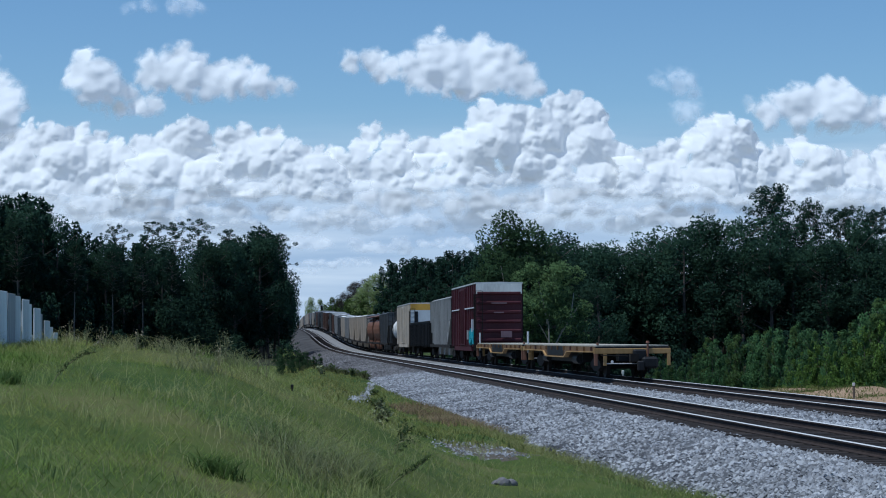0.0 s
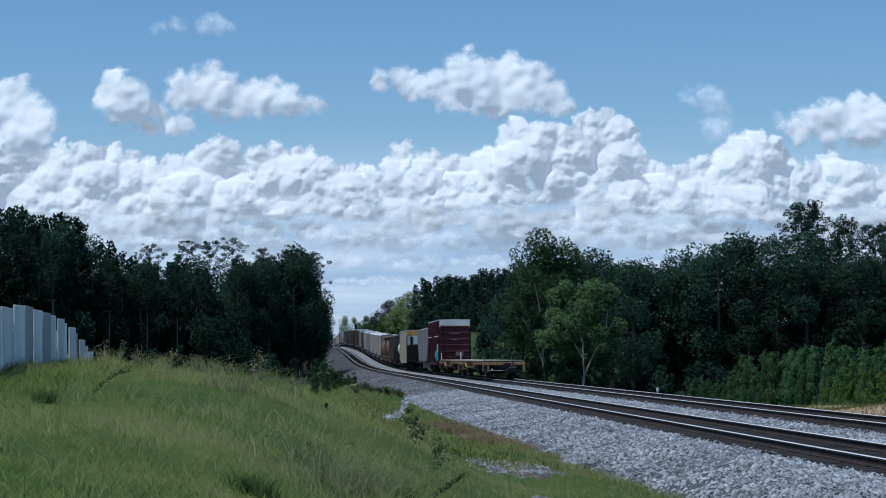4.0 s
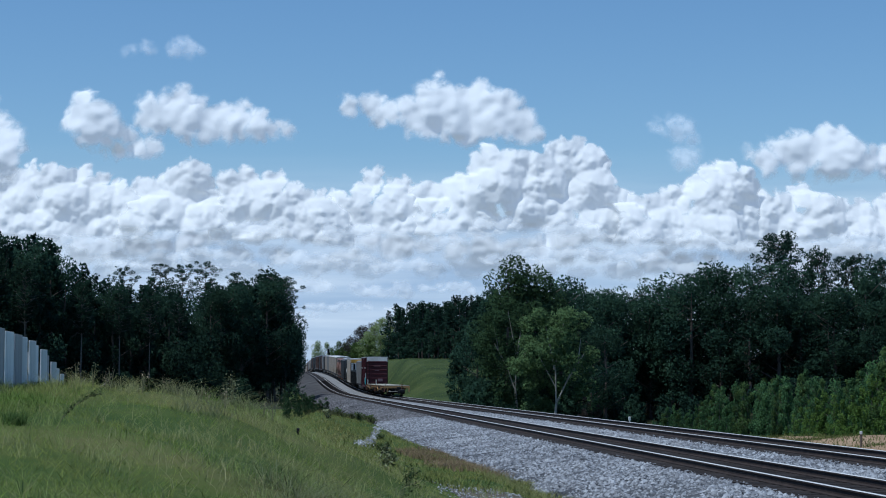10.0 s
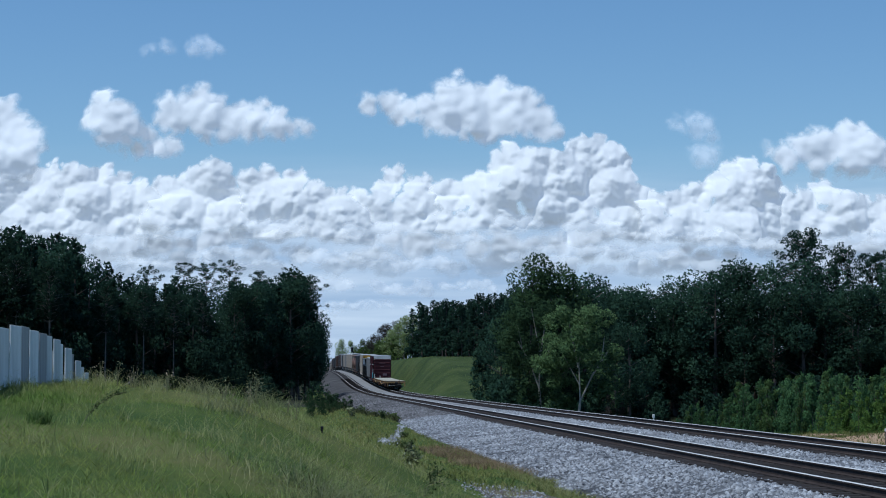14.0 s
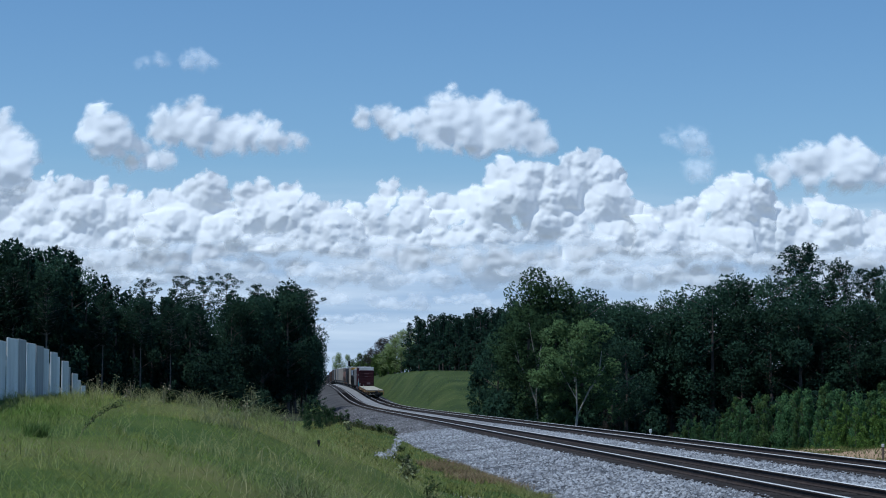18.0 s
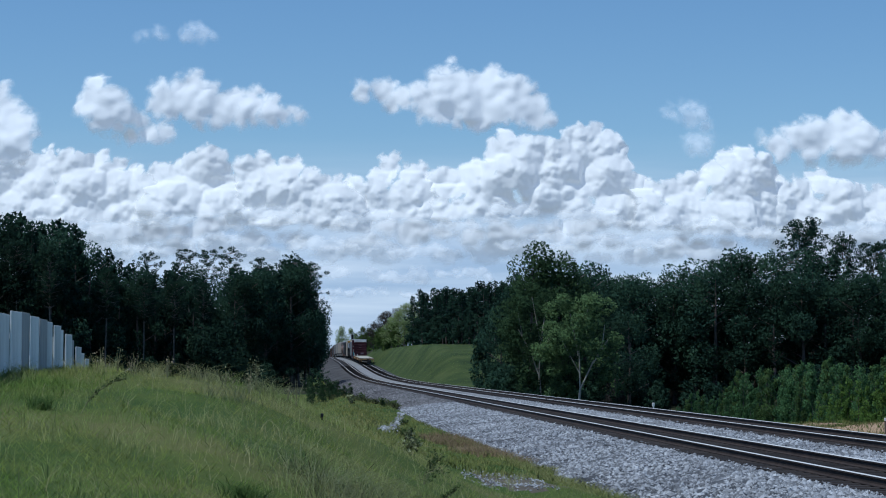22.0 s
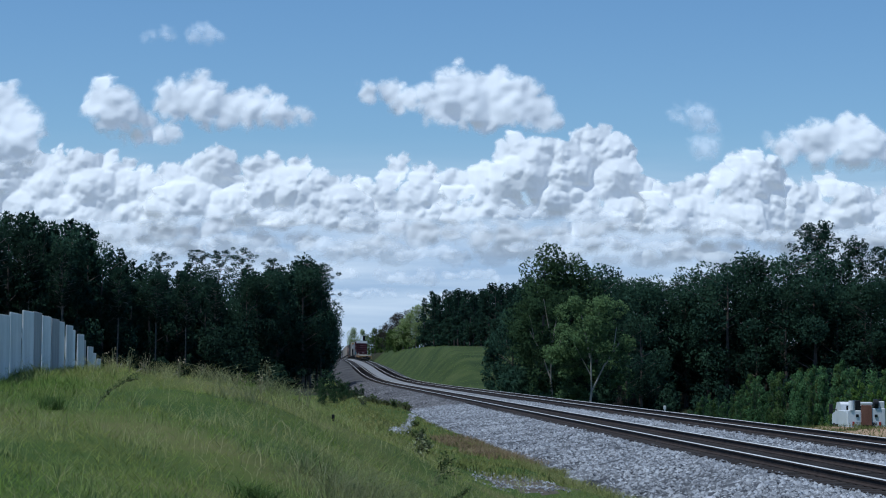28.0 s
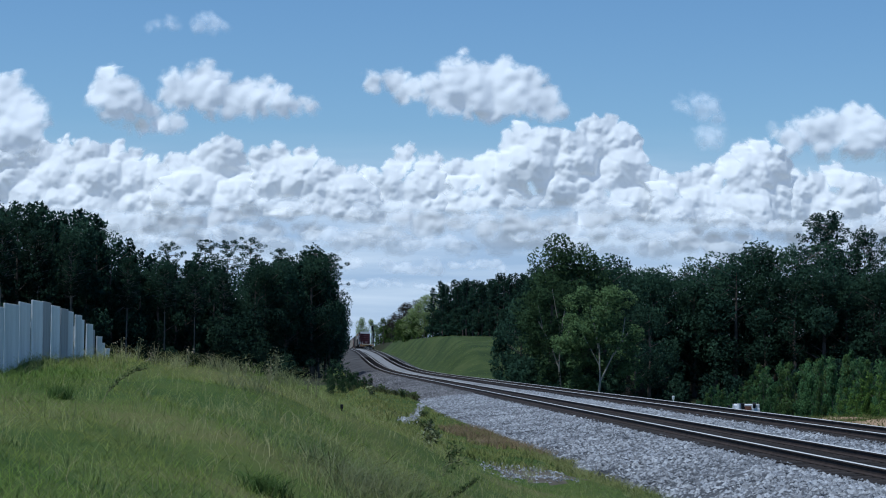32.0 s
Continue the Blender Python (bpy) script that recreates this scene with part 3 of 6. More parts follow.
# clump of larger trees in front of it
for x, y, top, kind, leaf, w in ((25.6, 216, 15.4, "broad", LEAF_MID, 1.0), (28.8, 219, 15.2, "broad", LEAF_MID, 1.1), (32.2, 222, 13.2, "broad", LEAF, 1.0), (24.0, 222, 12.4, "broad", LEAF, 0.9),
                                 (27.6, 196, 9.2, "forked", LEAF_PALE, 1.2), (25.2, 204, 10.6, "forked", LEAF_MID, 1.0), (23.2, 226, 9.0, "broad", LEAF, 1.1), (21.6, 232, 6.4, "sapling", LEAF, 0.8), (33.4, 208, 7.0, "broad", LEAF, 1.0), (36, 214, 8.0, "broad", LEAF, 1.1)):
    plant(kind, x, y, top - ground_at(x, y), leaf, "leafy tree with pale forked trunk beside the line" if kind in ("round", "forked") else "full broadleaf tree in front of the wood", "clump of trees by the line", k, w, BARK_PALE if kind in ("round", "forked") else None, turn=(0.0 if x > 26 else 2.9) if kind == "forked" else None)
    k += 1
# Needle colour, darker than leaves, imitates the shade beneath the crowns.
thicket("undergrowth in a shade-dark tone beneath the wood beyond the tracks", [(30 + 40 * rng.random(), 216 + 14 * rng.random(), 2.4 + 1.6 * rng.random()) for i in range(44)], NEEDLE, 51, 260, 0.26)
thicket("dark low growth beneath the clump of trees", [(21.8 + 13 * rng.random(), 208 + 24 * rng.random(), 2.4 + 1.8 * rng.random()) for i in range(60)], LEAF, 57, 240, 0.26)
# Added backing of dark leaves that shuts out the sky behind the trunks.
thicket("added dark leaf mass closing sky gaps in the wood beyond the tracks", [(33 + 1.05 * i, 258 + 2 * rng.normal(), 11.0) for i in range(60)], NEEDLE, 56, 270, 0.5)
# pine plantation on the knoll
for row in range(3):
    for i in range(24):
        f = i / 23.0
        x, y = 24.0 + 15.5 * f + row * 2.6 + rng.normal() * 0.3, 412 - 92 * f + row * 6 + rng.normal() * 0.6
        plant("spire", x, y, 17.0 + rng.normal() * 0.45 - ground_at(x, y), NEEDLE, "slender plantation pine on the grassy knoll", "pine plantation on the knoll", k, 1.2)
        k += 1
places = []
for i in range(150):
    f = rng.random()
    places.append((25.5 + 16 * f + 8 * rng.random(), 416 - 92 * f + 14 * rng.random(), 3.6 + 2.5 * rng.random()))
places += [(31.5 + 15.5 * f + 0.5 * rng.normal(), 424 - 92 * f + rng.normal(), 9.0) for f in np.arange(0, 1, 0.02)]
places += [(24.6 + 15.5 * f + 0.5 * rng.normal(), 412 - 92 * f + 2 + rng.normal(), 2.8) for f in np.arange(0, 1, 0.011)]
thicket("dark undergrowth among the plantation pines", places, NEEDLE, 52, 130, 0.45)
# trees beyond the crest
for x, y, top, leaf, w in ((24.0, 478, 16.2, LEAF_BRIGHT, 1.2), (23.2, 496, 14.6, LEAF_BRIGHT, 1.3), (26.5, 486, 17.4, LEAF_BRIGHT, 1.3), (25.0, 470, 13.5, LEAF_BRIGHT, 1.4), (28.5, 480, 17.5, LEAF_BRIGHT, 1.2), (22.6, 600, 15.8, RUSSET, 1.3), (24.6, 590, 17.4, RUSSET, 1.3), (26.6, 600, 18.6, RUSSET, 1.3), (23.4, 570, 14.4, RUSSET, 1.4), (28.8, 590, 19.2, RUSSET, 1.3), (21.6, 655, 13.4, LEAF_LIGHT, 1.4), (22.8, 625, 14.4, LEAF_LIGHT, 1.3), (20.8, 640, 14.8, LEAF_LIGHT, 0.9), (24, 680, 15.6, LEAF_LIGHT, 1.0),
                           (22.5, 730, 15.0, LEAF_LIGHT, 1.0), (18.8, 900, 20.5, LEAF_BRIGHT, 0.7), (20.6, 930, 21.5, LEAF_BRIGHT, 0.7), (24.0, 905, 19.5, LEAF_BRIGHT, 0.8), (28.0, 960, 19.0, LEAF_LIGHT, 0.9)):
    plant("mass", x, y, top - ground_at(x, y), leaf, "distant tree beside the line, coloured light as if sunlit" if leaf in (LEAF_BRIGHT, LEAF_LIGHT) else "distant dull tree beside the line", "distant trees along the line", k, w)
    k += 1
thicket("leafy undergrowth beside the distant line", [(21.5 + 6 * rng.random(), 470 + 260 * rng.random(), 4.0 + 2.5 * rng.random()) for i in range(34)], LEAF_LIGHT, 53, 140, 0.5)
plant("young", 30.3, 192, 4.2, RUSSET, "grey-brown dry shrub at the wood's edge", "dry shrubs by the line", k, 1.0, name="shrub")
plant("young", 31.9, 194, 3.4, RUSSET, "grey-brown dry shrub at the wood's edge", "dry shrubs by the line", k + 1, 1.1, name="shrub")
k += 2
for row in range(2):
    for i in range(16):
        y = 300 + 17 * i
        x = y * 0.0143 - 2.6 - row * 5 + rng.normal() * 0.4
        plant("mass", x, y, 13 + rng.normal() * 0.6 - ground_at(x, y) + (2 if i > 6 else 0), LEAF, "dark tree lining the tracks", "trees lining the tracks", k, 0.75)
        k += 1
# undergrowth along the foot of the wood
places = []
for i in range(80):
    f = rng.random()
    places.append((-43 + 44 * f + rng.normal() * 0.8 + 1.5, 178 + 106 * f - 3 - rng.random() * 4 - (14 * rng.random() if f > 0.8 else 0), 1.8 + 1.6 * rng.random()))
# Added filler: dark leaves take the place of the wood's shaded depth.
thicket("added dark leaf mass closing sky gaps in the wood", [(x_, y_, 13.0) for x_, y_ in ((-50 + 46 * f + rng.normal(), 214 + 102 * f) for f in np.arange(0, 1, 0.009)) if abs(x_ + 0.0412 * y_) > 1.5], NEEDLE, 55, 260, 0.5)
places += [(-0.0412 * y_ + 1.2 * rng.normal(), y_, 8.5) for y_ in range(240, 300, 4)]
# The dark needle tone puts the wood's shade into this undergrowth.
thicket("undergrowth in a shade-dark tone at the foot of the wood", places, NEEDLE, 54, 200, 0.28)
for i in range(44):
    x, y = 0.6 + 4.4 * rng.random(), 138 + 90 * rng.random()
    plant("young", x, y, 0.7 + 1.3 * rng.random() * smooth01(x, 5.4, 3.4), LEAF_MID, "low scrub beside the railway bank", "scrub by the railway bank", k, 1.0, name="shrub", sink=0.1)
    k += 1
# young growth beyond the sandy verge
for i in range(190):
    ratio = 0.192 + 0.16 * rng.random()
    y = min(19.9 / (ratio - 0.1117), 178) + 3 + 26 * rng.random() ** 1.5
    x = ratio * y
    slope = float(np.interp(x / y, [0.188, 0.195, 0.2025, 0.2094, 0.216, 0.224, 0.252, 0.273, 0.2825, 0.294, 0.306, 0.316, 0.34], [-0.024, -0.017, -0.0075, -0.0145, -0.0095, 0.0008, 0.0042, 0.009, 0.003, 0.0045, 0.012, 0.0225, 0.025]))
    top = 1.72 + slope * y - 1.7 * rng.random() ** 1.3
    plant("young", x, y, max(1.6, top - ground_at(x, y)), LEAF_YOUNG if i % 4 == 0 else LEAF_BUSH, "bushy green sapling behind the sandy verge", "saplings beyond the tracks", k, 0.5 + 0.45 * rng.random(), name="shrub", sink=0.1)
    k += 1
for ratio, slope in ((0.262, -0.021), (0.266, -0.015), (0.27, -0.011), (0.274, -0.0075), (0.278, -0.005), (0.282, -0.0022), (0.287, -0.004), (0.292, -0.007), (0.297, -0.004), (0.302, 0.001), (0.307, 0.006), (0.312, 0.003), (0.317, 0.009), (0.272, -0.015), (0.281, -0.012), (0.29, -0.013), (0.3, -0.011)):
    y = 19.9 / (ratio - 0.1117) + 1.6 - 0.8 * (slope < -0.01)
    x = ratio * y
    h = max(1.0, 1.72 + slope * y - ground_at(x, y))
    plant("young", x, y, h, LEAF_SHOOT, "bright green young tree behind the sandy verge", "saplings beyond the tracks", k, 0.8, name="shrub", sink=0.1)
    k += 1


# ---- clouds: heaped vapour, each cloud a body of its own that drifts as one ----
def vapour(name, white, glow, lo, hi, strength=1.0):
    """White vapour, its glow standing in for scattered light; it thins out where the cloud's own density runs out."""
    m = bpy.data.materials.new(name)
    m.use_nodes = True
    n, l = m.node_tree.nodes, m.node_tree.links
    p = n["Principled BSDF"]
    p.inputs["Base Color"].default_value = (*white, 1)
    p.inputs["Roughness"].default_value, p.inputs["Specular IOR Level"].default_value = 1.0, 0.0
    p.inputs["Emission Color"].default_value = (0.79, 0.85, 0.95, 1)
    p.inputs["Emission Strength"].default_value = glow
    at, mr = n.new("ShaderNodeAttribute"), n.new("ShaderNodeMapRange")
    at.attribute_name = "vapour_depth"
    mr.interpolation_type = "SMOOTHSTEP"
    mr.inputs[1].default_value, mr.inputs[2].default_value, mr.inputs[4].default_value = lo, hi, strength
    tr, mx = n.new("ShaderNodeBsdfTransparent"), n.new("ShaderNodeMixShader")
    l.new(at.outputs["Fac"], mr.inputs[0]), l.new(mr.outputs[0], mx.inputs[0])
    l.new(tr.outputs[0], mx.inputs[1]), l.new(p.outputs[0], mx.inputs[2]), l.new(mx.outputs[0], n["Material Output"].inputs[0])
    return m


CLOUD_HEAP = vapour("cumulus_heap", (0.66, 0.66, 0.65), 0.27, 0.0, 9.0)
CLOUD_SOFT = vapour("ragged_cumulus", (0.66, 0.66, 0.65), 0.32, -2.0, 19.0)
CLOUD_WISP = vapour("thin_scud", (0.75, 0.76, 0.78), 0.36, -2.0, 24.0, 0.5)
# Greyer and dimmer for shaded undersides, whiter and brighter for sunlit low tops.
CLOUD_BASE = vapour("cumulus_shade_tone", (0.55, 0.57, 0.6), 0.245, -3.0, 30.0)
CLOUD_LOW = vapour("cumulus_sun_tone", (0.72, 0.72, 0.71), 0.35, -4.0, 14.0, 0.55)


def value_noise(x, z, cell, seed):
    """Smooth random field, 0 to 1."""
    x, z = x / cell, z / cell
    ix, iz = np.floor(x), np.floor(z)
    fx, fz = x - ix, z - iz
    fx, fz = fx * fx * (3 - 2 * fx), fz * fz * (3 - 2 * fz)

    def corner(i, j):
        return np.abs(np.sin((ix + i) * 127.1 + (iz + j) * 311.7 + seed * 17.3) * 43758.5453) % 1.0
    return (corner(0, 0) * (1 - fx) + corner(1, 0) * fx) * (1 - fz) + (corner(0, 1) * (1 - fx) + corner(1, 1) * fx) * fz


def fractal(x, z, cell, seed, octaves=4):
    total, gain = 0.0, 1.0
    for i in range(octaves):
        total = total + gain * (value_noise(x + 31.7 * i, z - 17.1 * i, cell / 2 ** i, seed + i) - 0.5)
        gain *= 0.55
    return total


def cloud(lobes, seed, material, label, group, depth=4000.0, squash=1.0, step=2.4, kids=9, ragged=6.0, flat=0.6, tilt=0.34, base=None, soft=1, fine=1.0, melt=40.0, core=1.0, bias=3.0, levels=3):
    """A cloud heaped from lobes (across, height, radius): each is a ball of vapour that carries smaller balls, and these
    smaller ones again. base: the height at which its underside melts away; flat: how far the balls swell towards the viewer."""
    r_ = np.random.default_rng(seed)
    heap = []

    def grow(x, z, y, r, level):
        heap.append((x, z, y, r))
        if level == 0:
            return
        for i in range(kids if level == levels else 5):
            a = r_.random() * 2 * math.pi
            q = r * (0.88 if level == levels else 0.98) * r_.random() ** 0.5
            k_ = r * (0.26 + 0.3 * r_.random())
            grow(x + q * math.cos(a), z + q * math.sin(a) * squash + 0.06 * r, y + flat * math.sqrt(max(0.0, r * r - q * q)) - 0.3 * flat * k_, k_, level - 1)

    for x, z, r in lobes:
        grow(x, z, 0.3 * r * r_.normal(), r * core, levels)
    L = np.array(heap)
    xs_ = np.arange((L[:, 0] - L[:, 3]).min() - 24, (L[:, 0] + L[:, 3]).max() + 24, step)
    zs_ = np.arange((L[:, 1] - L[:, 3]).min() - 24, (L[:, 1] + L[:, 3]).max() + 24, step)
    X, Z = np.meshgrid(xs_, zs_)
    wx = X + 9 * fractal(X, Z, 34, seed + 3)
    wz = Z + 9 * fractal(X, Z, 34, seed + 9)
    D = np.full(X.shape, -60.0)
    H = np.full(X.shape, -40.0)
    for x, z, y, r in heap:
        i0, i1 = np.searchsorted(xs_, (x - r - 18, x + r + 18))
        j0, j1 = np.searchsorted(zs_, (z - r - 18, z + r + 18))
        w = np.s_[j0:j1, i0:i1]
        d = np.hypot(wx[w] - x, (wz[w] - z) / squash)
        D[w] = np.maximum(D[w], r - d)
        H[w] = np.maximum(H[w], np.where(d < r, y + flat * np.sqrt(np.clip(r * r - d * d, 0, None)), y - 0.7 * flat * (d - r)))
    D = D + bias + ragged * 2.0 * fractal(X, Z, 26, seed + 21, 5)
    H = H + fine * (9 * fractal(X, Z, 40, seed + 33, 3) + 4.0 * fractal(wx, wz, 13, seed + 41, 3))
    for _ in range(soft):
        b_ = np.pad(H, 1, mode="edge")
        b_ = (b_[:-2] + 2 * b_[1:-1] + b_[2:]) / 4
        H = (b_[:, :-2] + 2 * b_[:, 1:-1] + b_[:, 2:]) / 4
    # the face leans back from its foot, a shape that brightens it in the sun
    H = H - tilt * (Z - zs_[0])
    if base is not None:
        D = np.minimum(D, (Z - base + 26 * fractal(X, Z, 120, seed + 51, 3)) * 30.0 / melt)
    inside = D > -2.0
    idx_ = np.arange(X.size).reshape(X.shape)
    keep = inside[:-1, :-1] | inside[1:, :-1] | inside[:-1, 1:] | inside[1:, 1:]
    q = np.stack([idx_[:-1, :-1], idx_[:-1, 1:], idx_[1:, 1:], idx_[1:, :-1]], -1)[keep]
    used_, inv = np.unique(q, return_inverse=True)
    front = np.stack([X.ravel(), -H.ravel(), Z.ravel()], -1)[used_]
    me = mesh_from("cloud", front, inv.reshape(-1, 4))
    depth_ = me.attributes.new("vapour_depth", "FLOAT", "POINT")
    depth_.data.foreach_set("value", D.ravel()[used_].astype(np.float32))
    ob = part_mesh("cloud", me, material, None, smooth=True)
    ob.matrix_basis = pose(0, depth, 0)
    return tagged(ob, label, "cloud", group)


clouds = []
for material, label, lobes in (
        (CLOUD_SOFT, "small ragged white cumulus puff", [(-384, 570, 29), (-394, 533, 35), (-361, 530, 44), (-326, 511, 33), (-298, 496, 21), (-366, 496, 33), (-309, 468, 19), (-275, 470, 23), (-244, 473, 19), (-337, 477, 23)]),
        (CLOUD_SOFT, "long white cumulus puff with a flat base", [(-208, 555, 42), (-242, 535, 35), (-174, 536, 42), (-134, 527, 33), (-106, 550, 26), (-77, 530, 33), (-37, 521, 28), (-3, 512, 21), (26, 508, 12), (-185, 517, 28), (-94, 516, 23)]),
        (CLOUD_SOFT, "large white cumulus with a curling wisp", [(152, 570, 26), (192, 571, 30), (233, 548, 30), (273, 554, 37), (314, 566, 42), (331, 613, 19), (334, 634, 10), (354, 567, 51), (406, 567, 56), (453, 556, 51), (499, 531, 42), (526, 516, 23), (389, 530, 40), (331, 529, 37), (215, 536, 21), (285, 525, 28)]),
        (CLOUD_WISP, "faint wispy scrap of cloud", [(828, 525, 21), (798, 527, 14), (852, 531, 16), (869, 502, 12), (839, 464, 21), (863, 467, 14)]),
        (CLOUD_SOFT, "bright heaped cloud with a grey base", [(987, 479, 14), (1017, 462, 33), (1058, 480, 35), (1100, 486, 42), (1148, 490, 47), (1184, 475, 42), (1219, 458, 33), (1273, 458, 35), (1082, 451, 26), (1153, 452, 30)]),
        (CLOUD_SOFT, "broad white cloud shoulder", [(-579, 494, 61), (-540, 494, 35), (-624, 487, 58), (-562, 448, 52), (-523, 506, 19)]),
        (CLOUD_WISP, "faint high scrap of cloud", [(-286, 672, 12), (-260, 675, 13), (-300, 669, 8), (-203, 674, 12), (-187, 690, 10), (-173, 676, 14), (-158, 670, 9)])):
    clouds.append((cloud(lobes, 11 + len(clouds), material, label, "high drifting clouds", 4000.0, ragged=7.0, kids=9, flat=0.5, soft=7, tilt=0.38, fine=0.5, core=1.0 if material is CLOUD_SOFT else 1.3, bias=5.0, levels=2), 0))
# the long bank of cumulus, heap by heap
HEAPS = (
        [(-555, 403, 49), (-499, 403, 38), (-455, 404, 33), (-410, 404, 37), (-370, 393, 28), (-314, 390, 21), (-345, 416, 16), (-521, 357, 54), (-432, 352, 49), (-353, 351, 44), (-622, 397, 58), (-321, 358, 37), (-291, 344, 37)],
        [(-263, 374, 37), (-207, 400, 35), (-167, 417, 38), (-144, 400, 30), (-218, 352, 49), (-138, 352, 44)],
        [(-93, 403, 28), (-59, 399, 30), (3, 411, 22), (-13, 387, 30), (38, 381, 27), (67, 374, 19), (-70, 353, 44), (10, 349, 44), (76, 340, 42), (107, 331, 42)],
        [(124, 375, 23), (175, 382, 27), (198, 414, 23), (212, 435, 14), (244, 394, 28), (275, 383, 28), (158, 338, 44), (239, 343, 44)],
        [(319, 378, 38), (377, 395, 38), (424, 435, 33), (441, 470, 22), (482, 438, 49), (546, 427, 44), (587, 471, 35), (622, 478, 31), (663, 455, 33), (680, 428, 23), (505, 380, 58), (621, 392, 44), (400, 351, 49), (616, 441, 42), (651, 412, 40), (453, 405, 42), (575, 383, 47), (563, 342, 47), (703, 374, 33), (635, 389, 40), (666, 351, 44)],
        [(727, 363, 28), (774, 364, 28), (821, 375, 33), (862, 399, 30), (898, 427, 27), (928, 446, 21), (951, 405, 38), (903, 371, 44), (797, 338, 40), (951, 383, 40), (915, 385, 35), (950, 344, 42)],
        [(986, 382, 33), (1051, 371, 30), (1099, 389, 27), (1128, 371, 27), (1170, 372, 19), (1033, 339, 44), (1128, 340, 44), (1211, 338, 40), (1283, 353, 47)])
for i, lobes in enumerate(HEAPS):
    x0, x1 = min(x for x, z, r in lobes), max(x for x, z, r in lobes)
    lobes = lobes + [(x0 + (x1 - x0) * j / 7.0, 300 + 9 * math.sin(5.1 * j + i), 46) for j in range(8)]
    ob = cloud(lobes, 4 + i, CLOUD_HEAP, ("towering heap of white cumulus with a grey base", "long shoulder of white cumulus with a grey base")[i % 2], "cumulus bank", 4300.0 - 14 * (i % 3), step=2.0, kids=9, ragged=3.0, flat=0.78, base=286.0 + 10 * math.sin(2.1 * i), melt=50.0, bias=3.0, soft=3, fine=0.4, tilt=0.34)
    ob.scale = (1.075, 1.075, 1.075)
    clouds.append((ob, 1))
# undersides of the bank, their shade put into a grey material, merging into haze
bank = [(x + 26 * math.sin(7.0 * x), 300 + 20 * math.sin(1.7 * x + 0.4), 44 + 9 * math.sin(3.1 * x)) for x in range(-720, 1500, 52)] + [(x + 20 * math.sin(5.0 * x), 250 + 18 * math.sin(2.3 * x), 38 + 9 * math.sin(4.3 * x)) for x in range(-700, 1500, 48)]
ob = cloud(bank, 31, CLOUD_BASE, "flat underside of the cumulus bank in a shade-grey tone", "cumulus bank", 4420.0, 0.6, 3.0, kids=6, flat=0.3, tilt=0.24, base=180.0, soft=3, fine=0.8, melt=110.0, levels=2)
ob.scale = (1.075, 1.075, 1.075)
clouds.append((ob, 1))
# tops of the farther heaps, whitened as if sunlit, showing through beneath the grey bases
r_ = np.random.default_rng(5)
for x, z, w, h in (
        (-407, 291, 132, 26), (-534, 298, 108, 22), (-269, 314, 84, 17), (-201, 264, 43, 11), (-146, 276, 53, 13), (-50, 332, 96, 19), (55, 263, 84, 24), (169, 258, 72, 16), (269, 249, 101, 20), (86, 205, 62, 18), (227, 200, 114, 18), (374, 204, 96, 14), (154, 323, 72, 18), (475, 340, 84, 18), (597, 281, 180, 19), (738, 275, 132, 16), (836, 312, 108, 18), (505, 265, 96, 14), (960, 306, 132, 20), (1109, 295, 144, 18), (1259, 308, 132, 20), (640, 331, 108, 18), (-85, 252, 84, 11), (-310, 245, 108, 14), (-475, 251, 108, 14), (131, 163, 132, 10), (299, 160, 120, 8), (59, 145, 84, 8), (1397, 296, 144, 19), (-674, 273, 132, 19), (347, 303, 84, 13)):
    n_ = max(4, int(w / (0.55 * h)))
    lobes = [(x + w * (j / (n_ - 1.0) - 0.5), z + 0.22 * h * r_.normal() - 0.1 * h * abs(2 * j / (n_ - 1.0) - 1), h * (0.6 + 0.45 * r_.random())) for j in range(n_)]
    ob = cloud(lobes, 60 + len(clouds), CLOUD_LOW, "flat cloud low in the hazy distance, toned as if sunlit", "low distant clouds", 4200.0, 0.6, 2.6, kids=6, ragged=6.0, flat=0.3, soft=2, tilt=0.45, fine=0.6, core=1.1, levels=2)
    clouds.append((ob, 1))


# ---- freight train ----
def paint(name, base, rough=0.55):
    d = tuple(c * 0.62 for c in base)
    u = tuple(min(1, c * 1.15 + 0.01) for c in base)
    return surface(name, [d, base, u], 0.7, rough, bump=0.12, fine=9, stretch=(1, 1, 0.35))


MAROON, GREY_CAR, CREAM = paint("maroon_paint", (0.06, 0.0095, 0.017)), paint("grey_paint", (0.32, 0.32, 0.315)), paint("cream_paint", (0.5, 0.44, 0.37))
WHITE_CAR, ORANGE, BLACK_CAR = paint("white_car_paint", (0.72, 0.72, 0.7)), paint("amber_paint", (0.74, 0.4, 0.07)), paint("black_car_paint", (0.009, 0.01, 0.012))
# Side sills lie in shade; this darker yellow carries it in the colour.
SHADE_YELLOW = paint("shade_yellow_paint", (0.17, 0.095, 0.042))
YELLOW, BROWN, TANRED = paint("yellow_car_paint", (0.38, 0.235, 0.095)), paint("brown_paint", (0.11, 0.06, 0.045)), paint("faded_orange_paint", (0.21, 0.1, 0.065))
DARKGREY = paint("dark_grey_paint", (0.09, 0.095, 0.1))
# Grime and the shade under the cars share these two near-black colours.
STEEL = surface("grimy_shade_dark_steel", [(0.008, 0.0075, 0.007), (0.015, 0.0135, 0.0125), (0.024, 0.021, 0.018)], 2.0, 0.85, 0.0, 0.3, 25)
